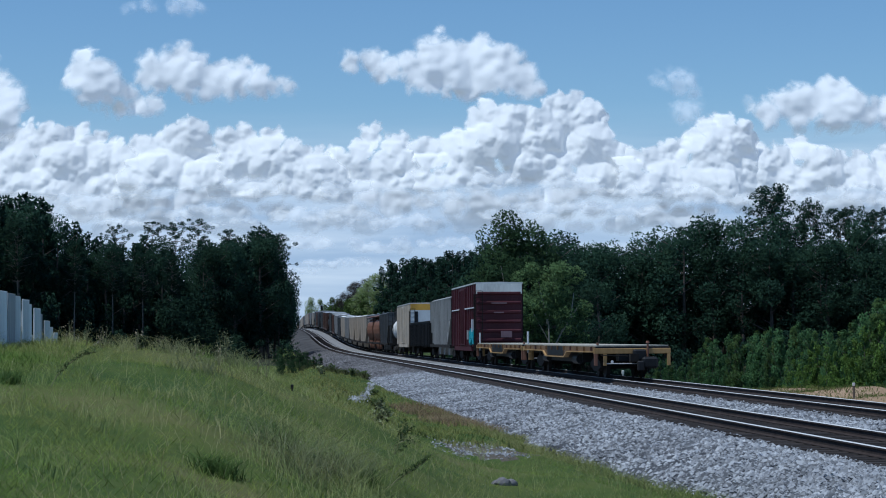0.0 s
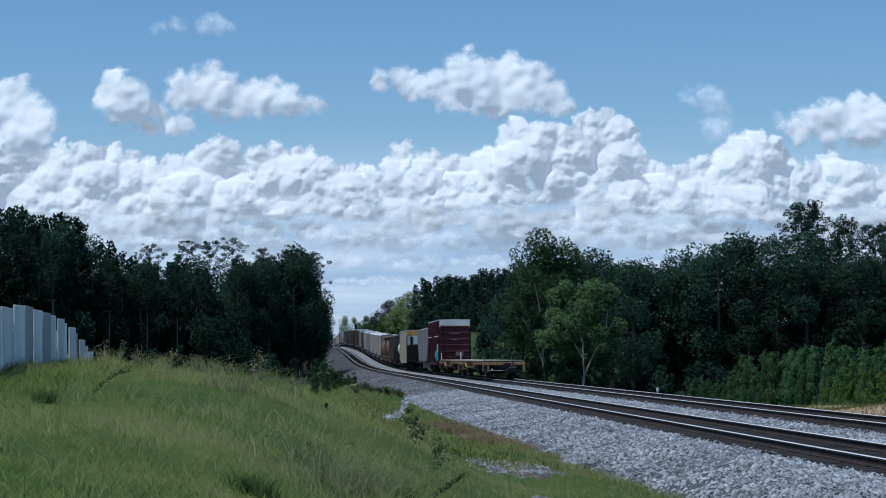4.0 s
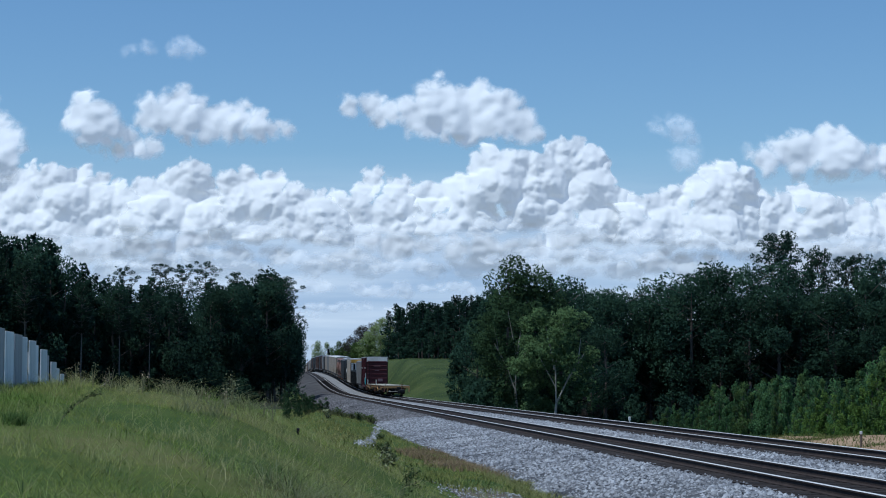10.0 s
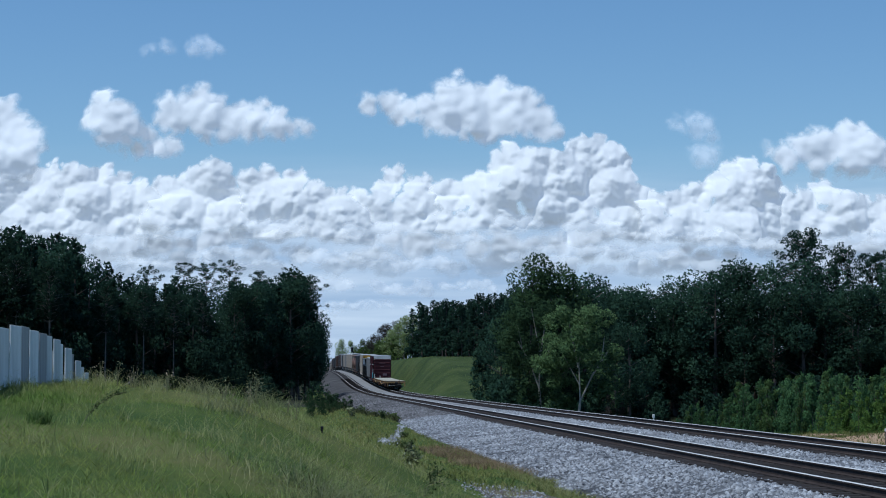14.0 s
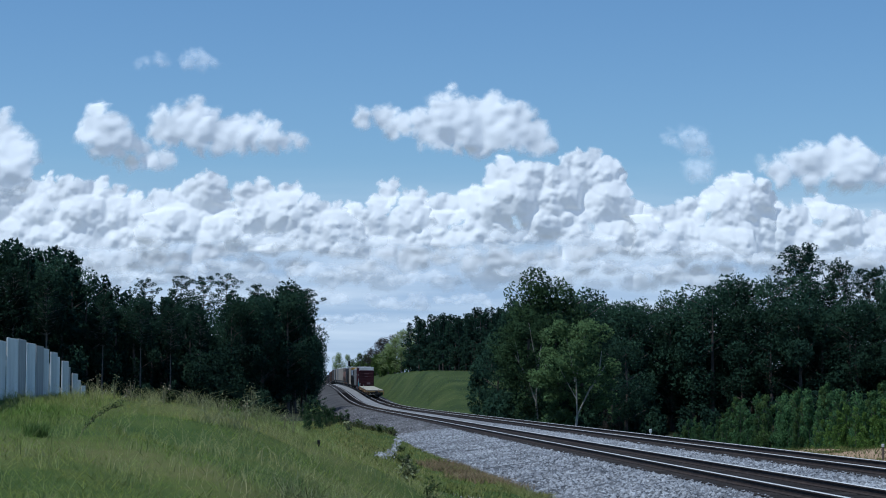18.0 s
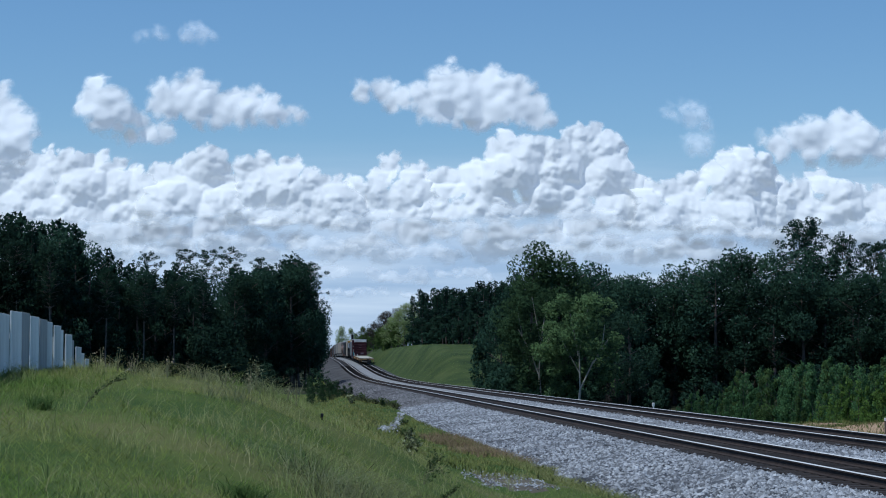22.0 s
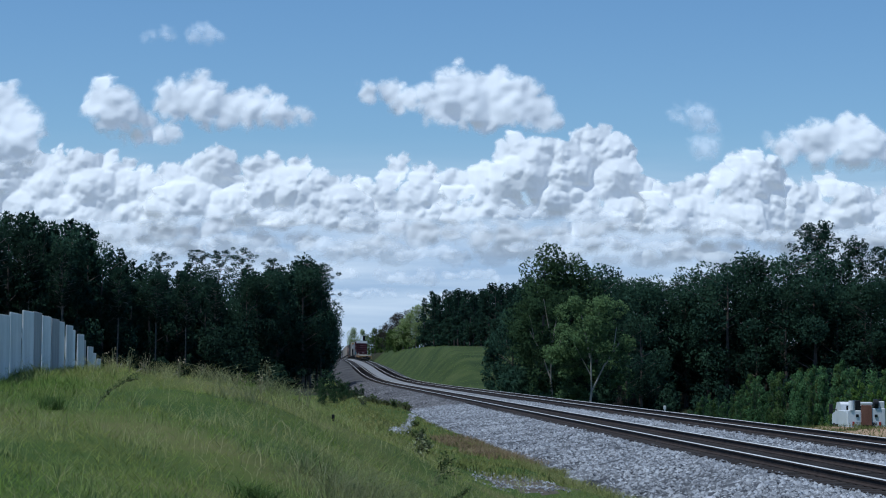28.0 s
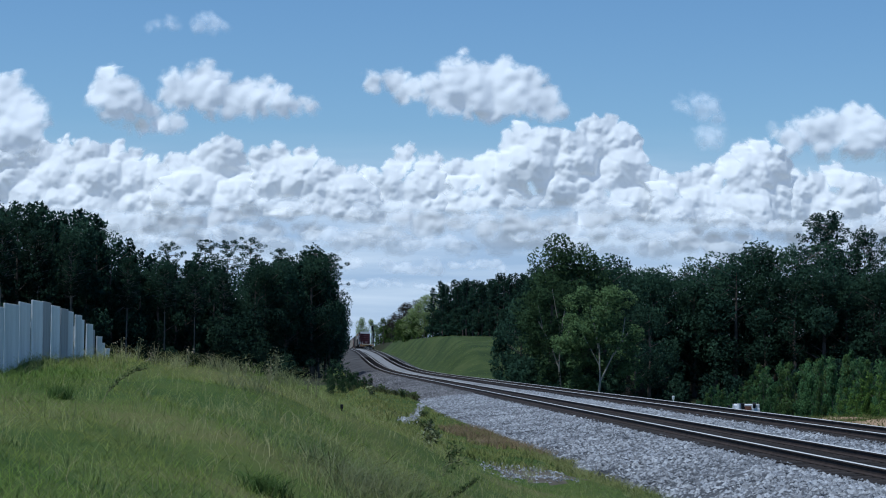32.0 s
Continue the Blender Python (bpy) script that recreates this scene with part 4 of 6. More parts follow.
WHEEL_STEEL = surface("wheel_steel", [(0.01, 0.009, 0.0085), (0.022, 0.019, 0.017)], 2.0, 0.8, 0.0, 0.2, 20)
TEAL, PALE_TAG = paint("teal_spray", (0.05, 0.4, 0.48)), paint("pale_spray", (0.6, 0.62, 0.66))
DULL_STENCIL = paint("faded_stencil", (0.2, 0.13, 0.15))
GALV = surface("galvanised_roof", [(0.45, 0.46, 0.47), (0.6, 0.61, 0.62), (0.72, 0.72, 0.72)], 0.8, 0.5, 0.3, 0.1, 12)
DECK = surface("weathered_deck", [(0.28, 0.265, 0.22), (0.4, 0.375, 0.31), (0.5, 0.47, 0.4)], 1.0, 0.85, 0.0, 0.4, 14, stretch=(3, 0.5, 1))


def truck_proto():
    bm = bmesh.new()
    for sx in (-1, 1):
        add_prism(bm, [(-1.3, 0.42), (-1.15, 0.62), (-0.5, 0.78), (0.5, 0.78), (1.15, 0.62), (1.3, 0.42), (1.0, 0.36), (0.45, 0.22), (-0.45, 0.22), (-1.0, 0.36)], "x", sx * 0.98 - 0.09, sx * 0.98 + 0.09)
    add_box(bm, -1.0, 1.0, -0.22, 0.22, 0.4, 0.74)
    frame_me = bpy.data.meshes.new("side_frame")
    bm.to_mesh(frame_me), bm.free()
    frame_me.materials.append(STEEL)
    bm = bmesh.new()
    for sx in (-1, 1):
        add_tube(bm, (sx * 0.69, 0, 0), (sx * 0.82, 0, 0), 0.455, 0.44, 20)
        add_tube(bm, (sx * 0.67, 0, 0), (sx * 0.69, 0, 0), 0.485, 0.485, 20)
    add_tube(bm, (-0.7, 0, 0), (0.7, 0, 0), 0.08, 0.08, 8)
    wheel_me = bpy.data.meshes.new("wheelset")
    bm.to_mesh(wheel_me), bm.free()
    wheel_me.materials.append(WHEEL_STEEL)
    return frame_me, wheel_me


TRUCK_FRAME, WHEELSET = truck_proto()


def add_trucks(car, length, inset=2.4):
    for sy in (-1, 1):
        t = new("truck", TRUCK_FRAME)
        t.parent, t.location = car, (0, sy * (length / 2 - inset), 0.06)
        for a in (-0.86, 0.86):
            w = new("wheelset", WHEELSET)
            w.parent, w.location = t, (0, a, 0.4)
        bm = tube((0, sy * (length / 2 - 0.3), 0.86), (0, sy * (length / 2 + 0.5), 0.86), 0.13, 0.11, 8)
        add_box(bm, -0.17, 0.17, sy * (length / 2 + 0.42) - 0.16, sy * (length / 2 + 0.42) + 0.16, 0.7, 1.02)
        part("coupler", bm, STEEL, car)


def ladder(car, x, y, z0, z1, w=0.42, ax="y", mat=None):
    bm = bmesh.new()
    for s in (-w / 2, w / 2):
        if ax == "y":
            add_box(bm, x - 0.02, x + 0.02, y + s - 0.02, y + s + 0.02, z0, z1)
        else:
            add_box(bm, x + s - 0.02, x + s + 0.02, y - 0.02, y + 0.02, z0, z1)
    n = max(2, int((z1 - z0) / 0.38))
    for i in range(n + 1):
        z = z0 + (z1 - z0) * i / n
        if ax == "y":
            add_box(bm, x - 0.015, x + 0.015, y - w / 2, y + w / 2, z - 0.015, z + 0.015)
        else:
            add_box(bm, x - w / 2, x + w / 2, y - 0.015, y + 0.015, z - 0.015, z + 0.015)
    part("ladder", bm, mat or STEEL, car)


def boxcar(body, label, length=15.6, top=5.12, marked=False, unit=False):
    """A high boxcar: posts on the sides, corrugated ends, doors and a shallow roof."""
    car = thing("boxcar", label, "freight car", group="cars of the freight train")
    h, w = length / 2, 1.5
    part("body", box(-w, w, -h, h, 1.15, top - 0.12, 0.03), body, car)
    part("roof", prism([(-w - 0.04, top - 0.14), (w + 0.04, top - 0.14), (w + 0.04, top - 0.05), (0, top - 0.02), (-w - 0.04, top - 0.05)], "y", -h - 0.03, h + 0.03), GALV, car, "pale galvanised roof")
    part("underframe", box(-1.1, 1.1, -h + 0.2, h - 0.2, 0.85, 1.14), STEEL, car)
    # Added dark undergear that closes the gap below the body like shade.
    part("centre_sill", box(-0.35, 0.35, -h, h, 0.55, 0.84), STEEL, car)
    part("brake_reservoir", tube((-0.75, -1.2, 0.62), (-0.75, 0.8, 0.62), 0.24, 0.24, 12), STEEL, car)
    part("brake_rigging", box(-0.9, 0.9, -h * 0.5, -h * 0.3, 0.5, 0.84, 0.03), STEEL, car)
    for sx in (-1, 1):
        for i in range(13):
            y = -h + 0.25 + (length - 0.5) * i / 12
            if abs(y) > 1.9:
                part("side_post", box(sx * (w + 0.03) - 0.035, sx * (w + 0.03) + 0.035, y - 0.06, y + 0.06, 1.1, top - 0.2), body, car)
        d = part("door", box(sx * (w + 0.05) - 0.05, sx * (w + 0.05) + 0.05, -1.75, 1.75, 1.2, top - 0.3, 0.02), body, car)
        for y in (-1.2, -0.4, 0.4, 1.2):
            part("door_rod", tube((sx * (w + 0.13), y, 1.3), (sx * (w + 0.13), y, top - 0.4), 0.025, 0.025, 6), body, d)
        part("side_sill", box(sx * w - 0.06, sx * w + 0.06, -h * 0.72, h * 0.72, 0.85, 1.13), body, car)
    for sy in (-1, 1):
        for i in range(6):
            bm = bmesh.new()
            z = 1.55 + (top - 2.3) * i / 5
            add_prism(bm, [(sy * h, z - 0.12), (sy * (h + 0.09), z - 0.05), (sy * (h + 0.09), z + 0.05), (sy * h, z + 0.12)], "x", -w + 0.1, w - 0.1)
            part("end_rib", bm, body, car)
        ladder(car, -1.3, sy * (h + 0.13), 1.0, top - 0.6, ax="x")
        ladder(car, sy * 1.56, -h + 0.4, 1.0, top - 0.8)
    if marked:
        part("end_marking", box(-w + 0.02, w - 0.02, -h - 0.034, -h - 0.004, top - 0.78, top - 0.14), WHITE_CAR, car, "white excess height marking on the end")
        for z, x0, x1 in ((top - 1.38, -0.5, 0.5), (top - 1.98, -0.34, 0.3)):
            part("stencil_bar", box(x0, x1, -h - 0.114, -h - 0.1, z - 0.04, z + 0.04), DULL_STENCIL, car)
        part("placard", box(0.1, 0.8, -h - 0.16, -h - 0.1, 1.72, 2.12), DULL_STENCIL, car, "weathered defect card board")
        bm = bmesh.new()
        r_ = np.random.default_rng(3)
        for i in range(16):
            y = -h + 0.6 + 2.6 * r_.random()
            z = 1.2 + 0.75 * r_.random() ** 1.4
            add_box(bm, -w - 0.112 - 0.002 * i, -w - 0.01, y, y + 0.5 * r_.random() + 0.15, z, z + 0.5 * r_.random() + 0.12)
        part("graffiti", bm, TEAL, car, "teal spray-painted graffiti")
        part("graffiti", box(-w - 0.13, -w - 0.01, -h + 1.3, -h + 1.62, 2.0, 2.9), PALE_TAG, car, "pale spray-painted letter shapes")
        part("graffiti", box(-w - 0.13, -w - 0.01, -h + 3.9, -h + 4.5, 1.6, 2.2), GREY_CAR, car, "grey spray-painted shapes")
        part("stripe", box(-w - 0.085, -w - 0.01, -h + 0.5, h - 0.5, 3.6, 3.68), PALE_TAG, car, "faded pale stripe")
    if unit:
        part("end_panel", box(-w + 0.02, w - 0.02, -h - 0.13, -h - 0.095, 2.9, top - 0.73), WHITE_CAR, car, "white upper end panel")
        part("end_band", box(-w + 0.02, w - 0.02, -h - 0.13, -h - 0.004, top - 0.72, top - 0.16), ORANGE, car, "amber band along the top of the end")
        for x in (-0.95, 0.95):
            part("end_slot", box(x - 0.17, x + 0.17, -h - 0.15, -h - 0.131, top - 1.9, top - 0.85), BLACK_CAR, car)
    add_trucks(car, length)
    return car


def hopper(body, label, length=17.6, top=4.65, roof=None, curved=False):
    """A covered hopper: sides with posts or swelling out, sloped ends over open platforms, outlet bays and hatches."""
    car = thing("covered_hopper", label, "freight car", group="cars of the freight train")
    h, w = length / 2, 1.56
    side = [(-h + 0.5, top), (h - 0.5, top), (h - 0.5, 3.1), (h - 3.2, 1.15), (-h + 3.2, 1.15), (-h + 0.5, 3.1)]
    if curved:
        bm = bmesh.new()
        prof = [(math.copysign(abs(math.sin(a)) ** 0.75, math.sin(a)) * w, (top + 1.2) / 2 - math.cos(a) * (top - 1.2) / 2) for a in np.linspace(0, 2 * math.pi, 21)[:-1]]
        add_prism(bm, prof, "y", -h + 1.0, h - 1.0)
        part("body", bm, body, car, smooth=False)
    else:
        part("body", prism(side, "x", -w + 0.06, w - 0.06), body, car)
    part("roof", prism([(-w, top - 0.02), (w, top - 0.02), (w * 0.8, top + 0.12), (-w * 0.8, top + 0.12)], "y", -h + 0.45, h - 0.45), roof or body, car)
    for sx in (-1, 1):
        if not curved:
            for i in range(15):
                y = -h + 0.7 + (length - 1.4) * i / 14
                zb = max(1.2, 3.1 - max(0.0, (h - 0.5 - abs(y))) * 0.72)
                part("side_post", box(sx * w - 0.07, sx * w + 0.07, y - 0.05, y + 0.05, zb, top - 0.05), body, car)
        part("side_sill", box(sx * (w - 0.05) - 0.08, sx * (w - 0.05) + 0.08, -h, h, 1.0, 1.22), STEEL, car)
    for y in (-4.0, 0.0, 4.0):
        part("outlet_bay", prism([(y - 1.9, 1.4), (y + 1.9, 1.4), (y + 0.45, 0.42), (y - 0.45, 0.42)], "x", -1.2, 1.2), body, car)
    for sy in (-1, 1):
        part("end_platform", box(-1.5, 1.5, sy * (h - 0.9) - 0.9, sy * (h - 0.9) + 0.9, 0.95, 1.16), STEEL, car)
        for x in (-1.2, -0.4, 0.4, 1.2):
            part("end_post", box(x - 0.05, x + 0.05, sy * (h - 0.35) - 0.05, sy * (h - 0.35) + 0.05, 1.1, 3.15), body, car)
        ladder(car, -1.25, sy * (h - 0.1), 1.0, top - 0.1, ax="x")
    part("running_board", box(-0.35, 0.35, -h + 0.3, h - 0.3, top + 0.17, top + 0.21), GALV, car)
    for y in np.linspace(-h + 2.2, h - 2.2, 5):
        part("hatch", box(-0.5, 0.5, y - 0.5, y + 0.5, top + 0.1, top + 0.165, 0.01), roof or body, car)
    add_trucks(car, length)
    return car


def tank_car(body, label, length=14.0, r=1.42):
    car = thing("tank_car", label, "freight car", group="cars of the freight train")
    h = length / 2
    bm = bmesh.new()
    prev = None
    ends = [(-h + 0.6, 0.25), (-h + 0.75, 0.75), (-h + 1.05, 0.97), (-h + 1.4, 1.0), (h - 1.4, 1.0), (h - 1.05, 0.97), (h - 0.75, 0.75), (h - 0.6, 0.25)]
    for y, k_ in ends:
        ring = [bm.verts.new((r * k_ * math.cos(a), y, 2.62 + r * k_ * math.sin(a))) for a in np.linspace(0, 2 * math.pi, 25)[:-1]]
        if prev:
            for i in range(24):
                bm.faces.new((prev[i], prev[(i + 1) % 24], ring[(i + 1) % 24], ring[i]))
        else:
            bm.faces.new(ring)
        prev = ring
    bm.faces.new(prev[::-1])
    bmesh.ops.recalc_face_normals(bm, faces=bm.faces[:])
    part("tank", bm, body, car, smooth=True)
    part("manway", tube((0, 0, 3.95), (0, 0, 4.45), 0.55, 0.5, 14), body, car)
    part("underframe", box(-0.5, 0.5, -h, h, 0.85, 1.2), STEEL, car)
    for sy in (-1, 1):
        part("saddle", box(-1.3, 1.3, sy * (h - 2.4) - 0.25, sy * (h - 2.4) + 0.25, 1.1, 1.7), STEEL, car)
        part("end_platform", box(-1.45, 1.45, sy * (h - 0.45) - 0.45, sy * (h - 0.45) + 0.45, 1.08, 1.16), STEEL, car)
    bm = bmesh.new()
    for sx in (-1, 1):
        for z in (3.9, 4.75):
            add_tube(bm, (sx * 1.2, -1.6, z), (sx * 1.2, 1.6, z), 0.03, 0.03, 6)
        for y in (-1.6, 0, 1.6):
            add_tube(bm, (sx * 1.2, y, 3.7), (sx * 1.2, y, 4.75), 0.03, 0.03, 6)
    part("platform_rail", bm, STEEL, car)
    ladder(car, -1.46, 0.0, 1.1, 3.9)
    add_trucks(car, length, 2.1)
    return car


def gondola(body, label, length=21.5, top=3.0):
    car = thing("gondola", label, "freight car", group="cars of the freight train")
    h, w = length / 2, 1.5
    part("floor_pan", box(-w, w, -h, h, 1.0, 1.2), STEEL, car)
    for sx in (-1, 1):
        bm = box(sx * w - 0.05, sx * w + 0.05, -h, h, 1.2, top)
        for i in range(15):
            y = -h + 0.15 + (length - 0.3) * i / 14
            add_box(bm, sx * (w + 0.08) - 0.06, sx * (w + 0.08) + 0.06, y - 0.07, y + 0.07, 1.0, top - 0.1)
        part("side_wall", bm, body, car)
        part("top_chord", box(sx * w - 0.1, sx * w + 0.1, -h, h, top, top + 0.12), body, car)
    for sy in (-1, 1):
        bm = box(-w + 0.05, w - 0.05, sy * h - 0.05, sy * h + 0.05, 1.2, top + 0.1)
        for z in (1.6, 2.1, 2.6):
            add_box(bm, -w + 0.1, w - 0.1, sy * (h + 0.07) - 0.04, sy * (h + 0.07) + 0.04, z - 0.08, z + 0.08)
        part("end_wall", bm, body, car)
    add_trucks(car, length)
    return car


def flatcar(label, length=22.1, last=False):
    """An empty flat car: pale deck, yellow side sills deepened in the middle, stake posts and a drop end."""
    car = thing("flatcar", label, "freight car", group="cars of the freight train")
    h, w = length / 2, 1.5
    part("deck", box(-w, w, -h, h, 1.2, 1.25), DECK, car, "sun-bleached plank deck")
    part("centre_sill", box(-0.38, 0.38, -h, h, 0.72, 1.195), STEEL, car)
    for sx in (-1, 1):
        out = [(-h, 1.19), (-h, 1.0), (-h * 0.34, 0.98), (-h * 0.26, 0.74), (h * 0.26, 0.74), (h * 0.34, 0.98), (h, 1.0), (h, 1.19)]
        s = part("side_sill", prism(out, "x", sx * w - 0.035, sx * w + 0.035), SHADE_YELLOW, car, "yellow deepened side sill in a shade-dark tone")
        lip = [(-h, 1.0), (-h, 0.96), (-h * 0.35, 0.94), (-h * 0.27, 0.69), (h * 0.27, 0.69), (h * 0.35, 0.94), (h, 0.96), (h, 1.0), (h * 0.34, 0.98), (h * 0.26, 0.74), (-h * 0.26, 0.74), (-h * 0.34, 0.98)]
        part("sill_flange", prism(lip, "x", sx * w - 0.11, sx * w + 0.11), YELLOW, s)
        # Flat black panel in place of the deep dark recess in the sill.
        part("equipment_panel", box(sx * (w + 0.03) - 0.02, sx * (w + 0.03) + 0.05, -h * 0.23, h * 0.23, 0.76, 1.18), BLACK_CAR, car, "black panel standing for a dark recess amidships")
        for i in range(12):
            y = -h + 0.7 + (length - 1.4) * i / 11
            part("stake_pocket", box(sx * (w + 0.06) - 0.05, sx * (w + 0.06) + 0.05, y - 0.07, y + 0.07, 1.02, 1.2), BROWN if i % 3 == 0 else SHADE_YELLOW, car)
    for sy in (-1, 1):
        part("end_sill", box(-w - 0.08, w + 0.08, sy * h - 0.1, sy * h + 0.1, 0.9, 1.12, 0.015), YELLOW, car, "yellow end sill")
        # Black strip stands for the shadowed gap between deck and end sill.
        part("deck_lip", box(-w, w, sy * h - 0.06, sy * h + 0.06, 1.13, 1.2), BLACK_CAR, car)
        for x in (-1.5, -1.12, 1.5):
            part("step", box(x - 0.07, x + 0.07, sy * (h + 0.04) - 0.06, sy * (h + 0.04) + 0.06, 0.42, 0.9, 0.01), TANRED if x < -1.3 else YELLOW, car)
        part("grab_bar", tube((-1.1, sy * (h + 0.08), 0.5), (0.4, sy * (h + 0.08), 0.5), 0.022, 0.022, 6), GALV, car)
        part("uncoupling_rod", tube((-1.3, sy * (h + 0.12), 0.84), (-0.2, sy * (h + 0.3), 0.8), 0.02, 0.02, 6), STEEL, car)
        part("brake_stand", tube((-1.38, sy * (h - 0.2), 0.8), (-1.38, sy * (h - 0.2), 1.9 if sy > 0 else 1.36), 0.05, 0.05, 8), GALV if sy > 0 else TANRED, car)
        part("coupler_pocket", box(-0.55, 0.55, sy * (h - 0.3) - 0.35, sy * (h - 0.3) + 0.35, 0.6, 1.0), BLACK_CAR, car)
    # Solid black block stands in for the deep shade beneath the deck.
    part("underframe", box(-1.15, 1.15, -h * 0.5, h * 0.5, 0.5, 0.97), BLACK_CAR, car, "black block filling the shaded space under the deck")
    for y in (-h * 0.42, h * 0.42):
        part("air_tank", tube((-1.2, y - 0.7, 0.62), (-1.2, y + 0.7, 0.62), 0.2, 0.2, 12), BLACK_CAR, car)
    if last:
        part("end_device", box(-0.02, 0.5, -h - 0.5, -h - 0.16, 0.62, 1.08, 0.06), BLACK_CAR, car, "black end-of-train box")
        part("marker_pole", tube((0.62, -h - 0.16, 0.5), (0.62, -h - 0.16, 1.34), 0.045, 0.045, 8), TANRED, car, "rusty upright pole on the end sill")
        part("pole_cap", tube((0.62, -h - 0.16, 1.34), (0.62, -h - 0.16, 1.42), 0.08, 0.06, 8), TANRED, car)
        part("coupler_head", box(0.3, 0.95, -h - 0.75, -h - 0.15, 0.3, 0.78, 0.09), BLACK_CAR, car)
        part("knuckle", box(0.1, 0.36, -h - 0.82, -h - 0.5, 0.2, 0.62, 0.05), BLACK_CAR, car)
        part("brake_hose", tube((0.45, -h - 0.1, 0.7), (0.62, -h - 0.45, 0.12), 0.04, 0.03, 6), BLACK_CAR, car)
        for x in (-0.86, 0.92):
            part("marker_lamp", tube((x, -h - 0.2, 0.58), (x, -h - 0.26, 0.58), 0.06, 0.06, 10), WHITE_CAR, car, "small white reflector")
    for p in car.children:
        p.location.z += 0.12
    add_trucks(car, length, 2.6)
    return car


P_FLAT = flatcar("empty yellow flat car with bleached deck and black trucks", last=True)
P_FLAT2 = flatcar("empty yellow flat car coupled behind the boxcar")
P_BOX = boxcar(MAROON, "maroon boxcar with white-topped end and teal graffiti", 16.2, 5.3, marked=True)
P_HOPG = hopper(GREY_CAR, "grey covered hopper with ribbed sides")
P_GON = gondola(BLACK_CAR, "low empty black gondola car")
P_REEF = boxcar(CREAM, "cream and amber high-roofed boxcar", 18.4, 5.05, unit=True)
P_TANK = tank_car(WHITE_CAR, "white tank car with rounded ends", 13.4, 1.2)
P_HOPD = hopper(DARKGREY, "dark grey covered hopper car", 16.0, 4.5)
P_HOPO = hopper(TANRED, "faded orange covered hopper with curved sides", 14.6, 4.4, curved=True)
P_HOPC = hopper(CREAM, "cream covered hopper with a white roof", 17.6, 4.7, roof=WHITE_CAR)
P_BOXB = boxcar(BROWN, "dull brown boxcar with ribbed sides", 15.6, 4.9)
P_TANKB = tank_car(BLACK_CAR, "black tank car on grimy trucks", 15.0)
P_BOXD = boxcar(DARKGREY, "dark boxcar far along the train", 15.6, 5.1)
CAR_LEN = {P_FLAT: 22.1, P_FLAT2: 22.1, P_BOX: 16.2, P_HOPG: 17.6, P_GON: 21.5, P_REEF: 18.4, P_TANK: 13.4, P_HOPD: 16.0, P_HOPO: 14.6, P_HOPC: 17.6, P_BOXB: 15.6, P_TANKB: 15.0, P_BOXD: 15.6}
order = [P_FLAT, P_FLAT2, P_BOX, P_HOPG, P_GON, P_REEF, P_TANK, P_HOPD, P_HOPO, P_HOPO, P_HOPC, P_HOPC, P_HOPC, P_HOPG, P_HOPC, P_HOPD, P_HOPG, P_BOXB, P_BOXD, P_TANKB, P_BOXB, P_BOXB, P_BOXD, P_TANKB, P_HOPD, P_BOXB, P_BOXD, P_TANKB]
order += [(P_HOPC, P_TANKB, P_HOPG, P_BOXB, P_HOPC, P_HOPC)[i % 6] for i in range(20)]
used, train, at_y = set(), [], 0.0
for proto in order:
    length = CAR_LEN[proto]
    car = proto if proto not in used else copy_thing(proto, pose(FAR_X, 0, 0))
    used.add(proto)
    train.append((car, at_y + length / 2, length))
    at_y += length + 1.1
TRAIN_REAR = 126.0 - 2 * 23.2


# ---- board fence on the bank ----
BOARD = surface("weathered_boards", [(0.5, 0.515, 0.51), (0.66, 0.675, 0.67), (0.78, 0.79, 0.785)], 1.2, 0.85, bump=0.4, fine=16, stretch=(1.5, 2, 0.4), per_object=0.25)
# Darker tone: shade on some boards, posts and rails put into the colour.
BOARD_DARK = surface("shaded_boards", [(0.33, 0.335, 0.34), (0.45, 0.455, 0.46), (0.56, 0.565, 0.57)], 1.2, 0.85, bump=0.4, fine=16, stretch=(5, 5, 0.5), per_object=0.2)
fence = thing("board_fence", "grey weathered board fence stepping down the bank", "fence")
FENCE_RUN = ((23.2, 2.28), (24.4, 2.33), (25.55, 2.39), (26.7, 2.44), (28.0, 2.5), (28.95, 2.51), (30.0, 2.48), (30.95, 2.46), (31.9, 2.44), (32.8, 2.4), (33.6, 2.34), (34.4, 2.28), (35.2, 2.19), (36.0, 2.08), (36.8, 1.97), (37.6, 1.87), (38.3, 1.78))
for i, ((y0, top), (y1, _)) in enumerate(zip(FENCE_RUN, FENCE_RUN[1:])):
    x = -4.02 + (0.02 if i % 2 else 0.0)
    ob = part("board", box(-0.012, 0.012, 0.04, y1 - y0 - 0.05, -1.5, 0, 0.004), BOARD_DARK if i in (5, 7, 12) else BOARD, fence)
    ob.matrix_basis = pose(x, y0, top, 0, 0, 1.6 * math.sin(2.7 * i))
    if i % 3 == 1:
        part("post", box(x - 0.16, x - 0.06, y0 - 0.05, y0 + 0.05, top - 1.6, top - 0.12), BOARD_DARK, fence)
for dz in (-0.25, -0.85):
    bm = bmesh.new()
    add_tube(bm, (-4.1, 23.4, 2.3 + dz), (-4.1, 30.5, 2.44 + dz), 0.04, 0.04, 6)
    add_tube(bm, (-4.1, 30.5, 2.44 + dz), (-4.1, 38.0, 1.75 + dz), 0.04, 0.04, 6)
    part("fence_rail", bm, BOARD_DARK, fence)

